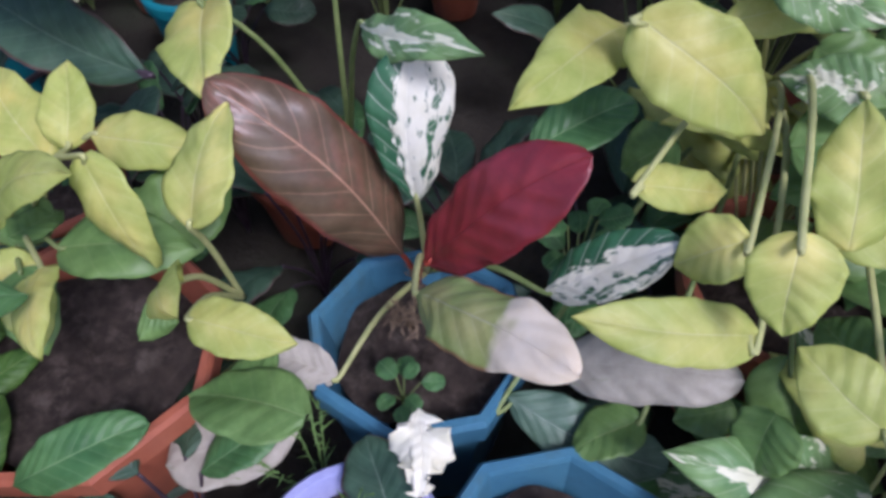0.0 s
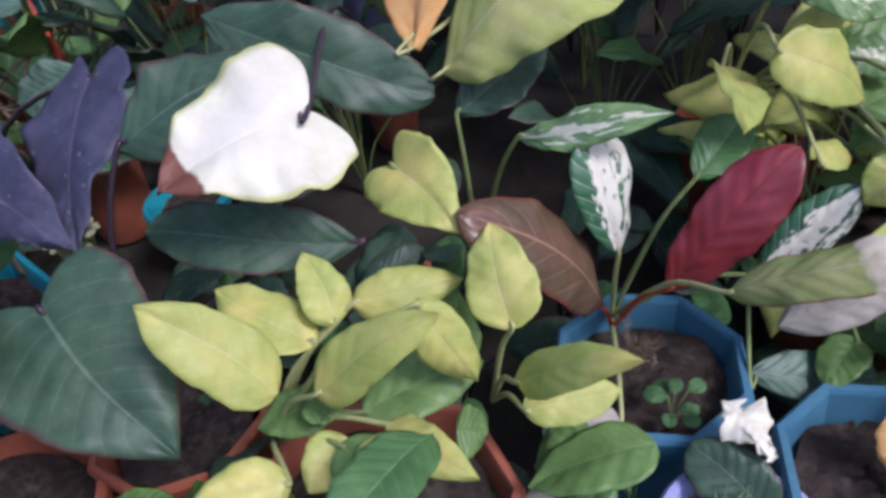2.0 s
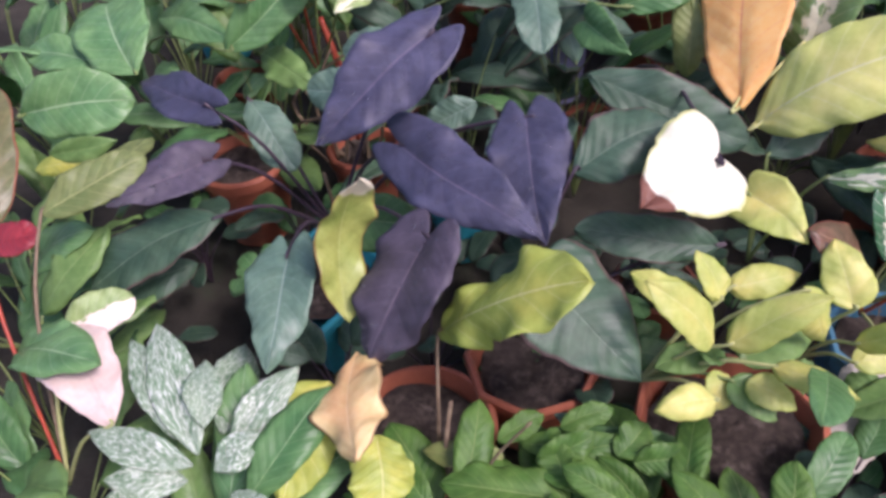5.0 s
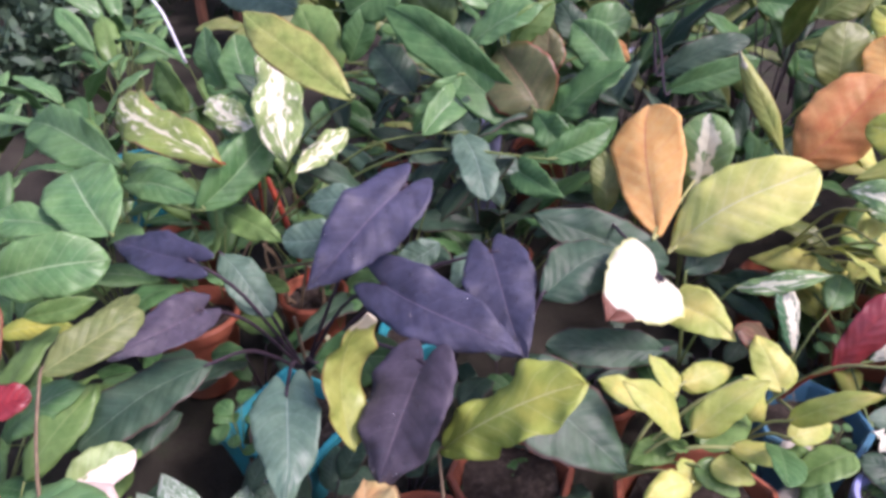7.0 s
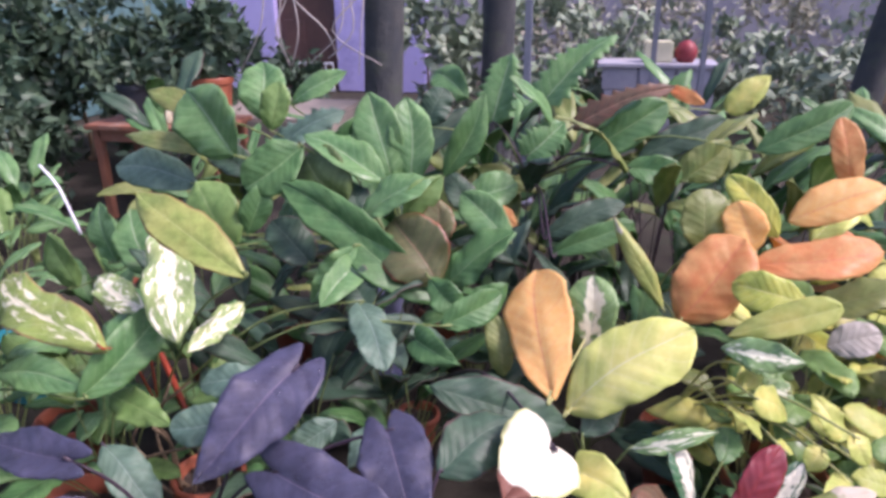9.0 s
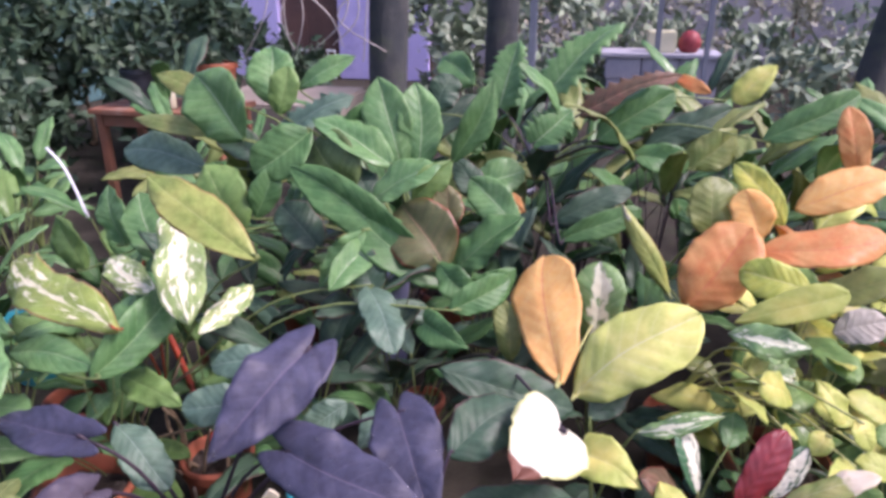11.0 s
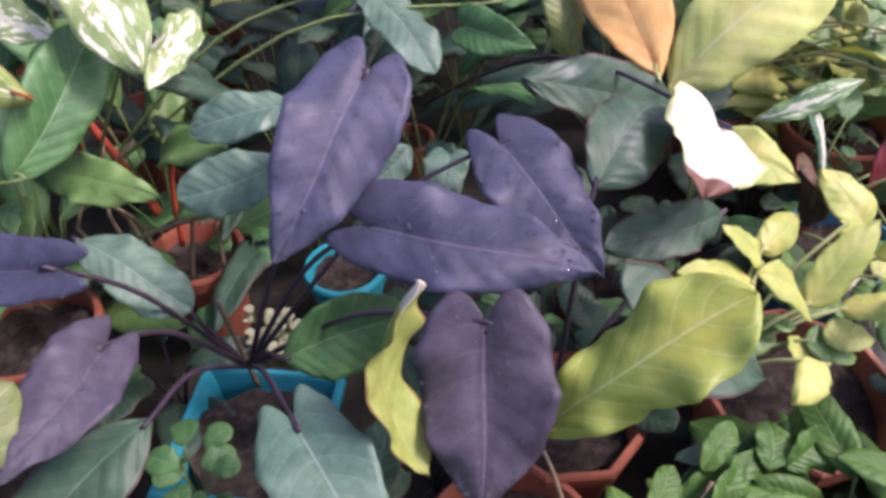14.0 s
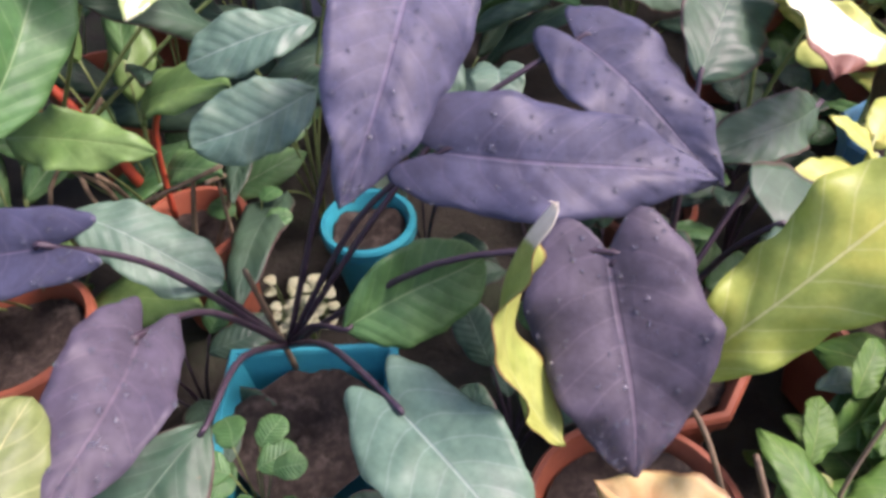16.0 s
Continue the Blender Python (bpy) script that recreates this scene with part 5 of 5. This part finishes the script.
leaf(p, "oval", (-1.335, 1.500, 0.915), (-1.285, 1.550, 1.046), 0.119, DARKGREEN, face=(0.17, -0.77, 0.33), stalk=STEM_GREEN)

p = plant("leafy_green", (-0.807, -0.145, 0.120), "low bushy plant with glossy oval green leaves")
leaf(p, "blade", (-0.958, -0.198, 0.240), (-0.907, -0.129, 0.260), 0.042, BUSHGREEN, face=(0.21, -0.35, 0.89), wave=0.09, fold=0.3)
leaf(p, "blade", (-0.875, -0.141, 0.260), (-0.811, -0.078, 0.280), 0.041, BUSHGREEN, face=(0.14, -0.40, 0.88), wave=0.09, fold=0.3)
leaf(p, "blade", (-0.888, -0.204, 0.240), (-0.819, -0.136, 0.280), 0.050, BUSHGREEN, face=(0.15, -0.36, 0.90), wave=0.09, fold=0.3)
leaf(p, "blade", (-0.895, -0.227, 0.220), (-0.936, -0.289, 0.240), 0.040, BUSHGREEN, face=(0.20, -0.29, 0.92), wave=0.09, fold=0.3)
leaf(p, "blade", (-0.779, -0.142, 0.250), (-0.754, -0.074, 0.270), 0.057, BUSHGREEN, face=(0.09, -0.40, 0.89), wave=0.09, fold=0.3)
leaf(p, "blade", (-0.754, -0.139, 0.250), (-0.674, -0.093, 0.260), 0.056, BUSHGREEN, face=(0.05, -0.39, 0.89), wave=0.09, fold=0.3)
leaf(p, "blade", (-0.828, -0.212, 0.240), (-0.884, -0.172, 0.260), 0.057, BUSHGREEN, face=(0.16, -0.34, 0.91), wave=0.09, fold=0.3)
leaf(p, "lime", (-0.981, -0.210, 0.240), (-1.021, -0.259, 0.220), 0.035, LIMEGREEN, face=(0.25, -0.30, 0.90))
leaf(p, "blade", (-0.797, -0.224, 0.220), (-1.004, -0.304, 0.250), 0.092, BUSHGREEN, face=(-0.35, -0.32, 0.85), wave=0.09, fold=0.3)
leaf(p, "blade", (-0.725, -0.165, 0.220), (-0.876, -0.216, 0.250), 0.070, BUSHGREEN, face=(-0.40, -0.35, 0.80), wave=0.09, fold=0.3)
leaf(p, "blade", (-0.679, -0.023, 0.220), (-0.686, -0.142, 0.240), 0.068, BUSHGREEN, face=(-0.44, -0.38, 0.75), wave=0.09, fold=0.3)
leaf(p, "blade", (-0.940, -0.311, 0.200), (-0.836, -0.325, 0.220), 0.065, BUSHGREEN, face=(-0.36, -0.27, 0.86), wave=0.09, fold=0.3)
leaf(p, "blade", (-0.884, -0.184, 0.220), (-0.772, -0.112, 0.260), 0.051, BUSHGREEN, face=(-0.38, -0.38, 0.80), wave=0.09, fold=0.3)
leaf(p, "blade", (-0.832, -0.213, 0.220), (-0.755, -0.262, 0.240), 0.067, BUSHGREEN, face=(-0.41, -0.32, 0.81), wave=0.09, fold=0.3)
leaf(p, "blade", (-0.929, -0.173, 0.220), (-0.818, -0.132, 0.250), 0.048, BUSHGREEN, face=(-0.35, -0.38, 0.81), wave=0.09, fold=0.3)
leaf(p, "oval", (-1.065, -0.260, 0.220), (-0.939, -0.219, 0.240), 0.045, OLIVE, face=(-0.28, -0.34, 0.87))

p = plant("glossy_green", (-0.696, -0.012, 0.120), "low plant with glossy dark green oval leaves beside lime leaves")
leaf(p, "oval", (-0.545, 0.053, 0.380), (-0.540, -0.084, 0.445), 0.063, GREEN, face=(0.44, -0.19, 0.84))
leaf(p, "oval", (-0.904, -0.144, 0.220), (-0.690, -0.062, 0.220), 0.066, GREEN, face=(0.52, -0.06, 0.81))
leaf(p, "oval", (-0.898, -0.108, 0.240), (-0.795, -0.107, 0.220), 0.047, BLUEGREEN, face=(0.54, -0.06, 0.78))
leaf(p, "lime", (-0.434, 0.186, 0.240), (-0.495, 0.146, 0.220), 0.090, LIMEGREEN, face=(-0.11, -0.51, 0.81))
leaf(p, "oval", (-0.510, -0.054, 0.200), (-0.471, 0.074, 0.240), 0.058, GREEN, face=(0.44, 0.14, 0.85))
leaf(p, "oval", (-0.865, -0.158, 0.200), (-0.802, -0.141, 0.200), 0.047, BLUEGREEN, face=(0.53, -0.02, 0.80))
pot((-0.152, 0.312, BED), 0.105, 0.280, BLUEPOT, "faded blue octagonal plastic planter with weeds", sides=8, turn=20, name="flower_pot")
pot((-0.271, 0.174, BED), 0.085, 0.270, LILACPOT, "round lilac plastic pot", sides=40, turn=0, name="flower_pot")

p = plant("peach_sprout", (-0.146, 0.335, 0.170), "small plant with peach orange leaves in a blue planter")
leaf(p, "oval", (-0.128, 0.297, 0.200), (-0.157, 0.347, 0.260), 0.069, PEACH, face=(-0.03, -0.45, 0.86))
leaf(p, "oval", (-0.128, 0.297, 0.200), (-0.116, 0.361, 0.250), 0.059, PEACH, face=(-0.04, -0.45, 0.86))
leaf(p, "oval", (-0.048, 0.447, 0.240), (-0.126, 0.406, 0.250), 0.054, OLIVE, face=(-0.07, -0.52, 0.81))


# ---- undergrowth between the pots ----
DARKS, GREENS, LIMES = [DARKGREEN, BLUEGREEN, GREEN], [MIDGREEN, GREEN, BLUEGREEN], [LIME, LIME, LIME, LIMEGREEN]
for k, (x, y) in enumerate(((-0.92, 0.16), (-0.72, 0.36), (-0.64, -0.05), (-1.02, 0.27), (-1.72, 0.2), (-1.95, 0.05), (-1.85, -0.2), (-1.5, -0.25), (-1.3, -0.32), (-0.2, 0.2), (-0.08, 0.32), (-0.32, 0.68), (-0.1, 0.8), (-0.62, 0.55), (-0.45, 0.65), (-0.85, -0.3), (-0.5, -0.12), (-0.44, 0.06), (-0.46, -0.03), (-0.92, 0.32), (-1.12, 0.34), (-1.24, 0.03), (-0.84, 0.52), (-1.36, -0.14), (-1.3, 0.5))):
    rosette("seedling_plant", "low dark green seedling plant between the pots", (x, y, 0.0), [DARKGREEN, DARKGREEN, GREEN], 8, 0.17, 0.11, 0.55, "oval", 100 + k, 0.07, STEM_DARK)
for k, (x, y, h) in enumerate(((0.06, 0.66, 0.38), (-0.12, 0.92, 0.40), (0.24, 0.36, 0.24), (0.26, 0.62, 0.38), (0.1, 1.0, 0.42), (0.38, 0.86, 0.4), (0.12, 0.14, 0.14), (-0.3, 0.78, 0.32), (0.48, 0.5, 0.36), (-0.02, 0.58, 0.24))):
    rosette("lime_philodendron", "lemon-lime philodendron with crowded yellow-green leaves", (x, y, 0.08), LIMES + ([MARBLED] if k % 3 == 0 else []), 18, h, 0.145, 0.55, "heart" if k % 2 else "oval", 140 + k, 0.10, STEM_PALE)
for k, (x, y, h) in enumerate(((-1.5, 0.66, 0.36), (-1.22, 0.80, 0.26), (-1.36, 0.98, 0.42), (-1.1, 1.18, 0.45), (-0.72, 1.02, 0.38), (-0.6, 1.22, 0.42), (-0.9, 1.38, 0.5), (-1.62, 1.15, 0.5), (-1.75, 0.85, 0.45))):
    rosette("green_philodendron", "dense dark green philodendron with glossy leaves", (x, y, 0.1), DARKS + [GREEN] if k % 2 else [DARKGREEN], 11, h, 0.27, 0.30, "blade", 170 + k, 0.12, STEM_GREEN, rise=0.6)
for k, (x, y, h) in enumerate(((-0.2, 1.02, 0.42), (0.06, 1.24, 0.48), (0.32, 1.12, 0.46), (0.52, 1.42, 0.52), (-0.12, 1.4, 0.5), (0.75, 1.2, 0.5), (0.3, 1.6, 0.5))):
    rosette("orange_philodendron", "philodendron with orange and yellow-green leaves", (x, y, 0.12), [YELLOW, ORANGE, OLIVE, PALEYELLOW, LIMEGREEN], 14, h, 0.20, 0.5, "oval", 190 + k, 0.12, STEM_PALE)
for k, (x, y) in enumerate(((-2.0, 1.5), (-1.6, 1.7), (-1.2, 1.85), (-0.8, 1.7), (-0.4, 1.62), (0.0, 1.75), (0.42, 1.9), (0.9, 1.75), (-2.4, 2.1), (-1.8, 2.3), (-1.2, 2.45), (-0.6, 2.3), (0.1, 2.35), (0.7, 2.4), (1.3, 2.2), (-2.9, 2.3), (1.4, 1.6), (-1.45, 1.45), (-1.0, 1.55), (-0.55, 1.45), (-1.9, 1.9), (-0.2, 2.05), (0.5, 2.9), (-0.3, 2.9), (-1.0, 3.0), (1.3, 3.0))):
    rosette("green_philodendron", "green philodendron with long leaves in the back rows", (x, y, 0.15), [GREEN, DARKGREEN, GREEN, MIDGREEN, OLIVE], 14, 0.50 + 0.06 * (k % 4), 0.33, 0.29, "saw" if k % 4 == 0 else "blade", 210 + k, 0.14, STEM_DARK, rise=0.9)
for k, (x, y, h) in enumerate(((-1.78, 0.58, 0.36), (-1.98, 0.42, 0.36), (-2.22, 0.28, 0.36), (-2.1, 0.66, 0.42), (-2.42, 0.55, 0.42), (-2.3, 0.95, 0.42), (-2.02, 1.05, 0.42), (-2.75, 0.8, 0.45), (-2.6, 1.35, 0.45), (-3.05, 1.3, 0.5), (-2.5, 0.1, 0.3), (-2.2, -0.1, 0.25), (-3.2, 0.7, 0.4), (-3.4, 1.8, 0.45), (-2.95, 0.3, 0.35), (-2.05, -0.35, 0.28), (-1.85, -0.5, 0.26), (-2.35, -0.45, 0.3), (-1.6, -0.62, 0.24), (-1.25, -0.6, 0.22))):
    rosette("green_arum", "fresh green leafy plant with wavy blades", (x, y, 0.08), [MIDGREEN, MIDGREEN, LIMEGREEN, GREEN], 12, h, 0.23, 0.38, "blade", 240 + k, 0.13, STEM_GREEN, rise=0.5)

for k, (x, y, h) in enumerate(((-0.80, -0.30, 0.26), (-0.66, -0.20, 0.28), (-0.95, -0.36, 0.24), (-0.52, -0.22, 0.26), (-0.72, -0.40, 0.24))):
    rosette("leafy_green", "low bushy plant with glossy oval green leaves", (x, y, 0.0), [BUSHGREEN], 16, h, 0.155, 0.46, "blade", 270 + k, 0.09, STEM_GREEN)
SUC = (-1.53, 0.27, 0.06)
PALECLUMP = leaf_mat("pale_succulent_leaf", (0.58, 0.56, 0.34), (0.46, 0.48, 0.28), (0.62, 0.62, 0.42), 4, 0.3, 0.5, 0.15)

# ---- more pots ----
for x, y, r, h in ((-1.95, 1.0, 0.1, 0.24), (-2.25, 0.62, 0.1, 0.22), (-0.45, 0.95, 0.11, 0.22), (-0.05, 0.62, 0.12, 0.2), (-1.3, 1.6, 0.12, 0.24), (-2.55, 1.45, 0.11, 0.28), (0.25, 0.5, 0.11, 0.18)):
    pot((x, y, ground_z(x, y)), r, h - ground_z(x, y) - 0.05, TERRACOTTA, "round terracotta-coloured plastic pot hidden among leaves")
pot((-1.48, 1.3, ground_z(-1.48, 1.3)), 0.10, 0.52, LILACPOT, "round pale lilac plastic pot among green leaves")
pot((-2.75, 1.0, ground_z(-2.75, 1.0)), 0.12, 0.24, TEALPOT, "round teal plastic pot beside green plants")


# ---- weeds, twigs, stalks ----
def weed(at, count, mat, label, size=0.02, height=0.05, seed=1, name="weed"):
    """A small weed with round leaves in pairs on thin stalks."""
    rng = np.random.default_rng(seed)
    thing = plant(name, at, label, "weeds")
    for k in range(count):
        g, up = k * 2.4, height * (0.4 + 0.6 * rng.random())
        way = Vector((math.cos(g), math.sin(g), 0))
        base = Vector(at) + way * size * rng.uniform(0.2, 1.2) + Vector((0, 0, up))
        quick_leaf(thing, "oval", mat, base, (way.x, way.y, rng.uniform(-0.1, 0.4)), size * rng.uniform(1.0, 1.7), 0.8, rng)
        v, f = tube([(0, 0, 0), (base - Vector(at)) * 0.6, base - Vector(at)], 0.0012, 0.0009, 5)
        mesh_object("stalk", v, f, [STEM_GREEN], thing)
    return thing


weed((-0.38, 0.30, 0.17), 7, GREEN, "small clover-like green weed in the planter", 0.017, 0.05, 3)
weed((-0.37, 0.52, 0.20), 8, GREEN, "small round-leaved green weed behind the red plant", 0.022, 0.12, 4)
weed((-1.60, -0.06, 0.10), 11, GREEN, "round-leaved green weed in the teal planter", 0.036, 0.13, 5)
weed((-1.60, 0.42, 0.10), 4, GREEN, "small green seedling beside a terracotta pot", 0.04, 0.12, 6)


def needle_weed(at, count, mat, label, height=0.14, seed=1, length=0.018):
    """A feathery weed: bent stalks set with fine needles, all in one mesh a stalk."""
    rng = np.random.default_rng(seed)
    thing = plant("needle_weed", at, label, "weeds")
    for k in range(count):
        g = rng.uniform(0, 6.28)
        tip = Vector((math.cos(g) * height * 0.7, math.sin(g) * height * 0.7, height * rng.uniform(0.3, 1)))
        verts, faces = tube([(0, 0, 0), tip * 0.5 + Vector((0, 0, 0.02)), tip], 0.0012, 0.0006, 5)
        verts = list(verts)
        for j in range(22):
            p = tip * (0.15 + 0.85 * j / 22) + Vector((0, 0, 0.04 * math.sin(math.pi * j / 22)))
            d = Vector(rng.normal(0, 1, 3)).normalized() * length + tip.normalized() * length * 0.6
            e = d.cross(Vector((0.3, 0.2, 1))).normalized() * 0.0012
            i = len(verts)
            verts += [p - e, p + e, p + d, p + d * 0.5 + Vector((0, 0, 0.0012))]
            faces += [(i, i + 1, i + 3), (i + 1, i + 2, i + 3), (i + 2, i, i + 3)]
        tagged(mesh_object("sprig", verts, faces, [mat], thing), kind="stuff")
    return thing


needle_weed((-0.37, 0.19, 0.08), 7, LIMEGREEN, "feathery green needle weed beside the blue planter", 0.14, 11)
needle_weed((-0.08, 0.16, 0.10), 6, LIMEGREEN, "feathery green needle weed in a blue planter", 0.12, 12)
needle_weed((-0.45, 0.36, 0.17), 5, STEM_BROWN, "dry brown sprigs on the planter soil", 0.06, 13)
for k in range(5):
    a = 1.256 * k
    weed((SUC[0] + 0.03 * math.cos(a), SUC[1] + 0.03 * math.sin(a), SUC[2]), 12, PALECLUMP, "small rosette of a pale cream-green succulent clump", 0.014, 0.10, 30 + k, "succulent")


def stick(name, pts, r, mat, label):
    at = Vector(pts[0])
    v, f = tube([Vector(p) - at for p in pts], r, r * 0.75, 8)
    ob = mesh_object(name, v, f, [mat])
    ob.location = at
    return tagged(ob, label, "twig")


stick("cut_stalk", [(-1.80, 0.58, 0.18), (-1.85, 0.60, 0.32), (-1.90, 0.62, 0.43)], 0.011, STEM_RED, "thick cut red-brown stalk")
stick("cut_stalk", [(-1.74, 0.50, 0.16), (-1.72, 0.52, 0.33), (-1.66, 0.50, 0.42)], 0.006, STEM_RED, "thin bent reddish stalk in soil")
stick("twig", [(-1.69, 0.38, 0.18), (-1.67, 0.38, 0.26), (-1.65, 0.38, 0.33)], 0.005, STEM_BROWN, "orange-brown twig standing in a pot")
stick("twig", [(-1.63, 0.40, 0.18), (-1.625, 0.40, 0.25), (-1.62, 0.40, 0.31)], 0.004, STEM_BROWN, "pale dry twig standing in a pot")
stick("twig", [(-1.55, 0.17, 0.10), (-1.56, 0.17, 0.22), (-1.57, 0.17, 0.33)], 0.005, STEM_BROWN, "pale cut twig beside the teal planter")
stick("twig", [(-0.96, -0.28, 0.16), (-0.95, -0.24, 0.24), (-0.90, -0.20, 0.34)], 0.003, STEM_BROWN, "thin dry twig leaning over the pot")
stick("cut_stalk", [(-1.02, -0.26, 0.16), (-1.03, -0.24, 0.24), (-1.04, -0.2, 0.30)], 0.005, STEM_BROWN, "brown stalk standing in bare soil")
stick("plant_stake", [(-2.528, 1.130, 0.558), (-2.594, 1.143, 0.725), (-2.667, 1.157, 0.799)], 0.006, WHITEPAINT, "slim white plastic plant stake leaning in the leaves")
for k in range(7):
    rng = np.random.default_rng(k + 300)
    x, y = -1.76 + rng.normal(0, 0.05), 0.50 + rng.normal(0, 0.06)
    stick("old_stalk", [(x, y, 0.12), (x + rng.normal(0, 0.06), y + rng.normal(0, 0.04), 0.26), (x + rng.normal(0, 0.1), y + rng.normal(0, 0.08), 0.36)], 0.005, STEM_BROWN, "brown old plant stalk in the bed")


# ---- rain drops on the purple leaves ----
WATER = Nodes("water_drop", 0.05)
WATER.b.inputs["Base Color"].default_value = (0.72, 0.75, 0.82, 1)
WATER.b.inputs["Transmission Weight"].default_value = 0.94
WATER.b.inputs["IOR"].default_value = 1.33


def drops(host, count, seed):
    """Many small domes of water lying on a leaf, joined into one mesh."""
    rng = np.random.default_rng(seed)
    me = host.data
    n = len(me.vertices) // 2
    verts, faces = [], []
    tops = [p for p in me.polygons if max(p.vertices) < n]
    for k in range(count):
        p = tops[int(rng.integers(len(tops)))]
        w = rng.dirichlet((1, 1, 1, 1))
        c = sum((me.vertices[i].co * float(a) for i, a in zip(p.vertices, w)), Vector())
        nr, r = p.normal, 0.0010 + 0.0027 * rng.random() ** 2
        x = nr.orthogonal().normalized()
        y = nr.cross(x)
        i = len(verts)
        for ring, h in ((1.0, 0.0), (0.8, 0.38), (0.42, 0.6)):
            for s in range(8):
                g = 2 * math.pi * s / 8
                verts.append(c + (x * math.cos(g) + y * math.sin(g)) * r * ring + nr * (h * r + 0.0001))
        verts.append(c + nr * (0.66 * r))
        for q in range(2):
            for s in range(8):
                t = (s + 1) % 8
                faces.append((i + q * 8 + s, i + q * 8 + t, i + q * 8 + 8 + t, i + q * 8 + 8 + s))
        for s in range(8):
            faces.append((i + 16 + s, i + 16 + (s + 1) % 8, i + 24))
    ob = mesh_object("rainwater", verts, faces, [WATER.mat], host)
    tagged(ob, "clear rain drops", kind="stuff")


for k, ob in enumerate([o for o in scene.objects if o.data and o.name.startswith("leaf") and o.data.materials[0] in (PURPLE, PLUM)]):
    drops(ob, 150, 500 + k)
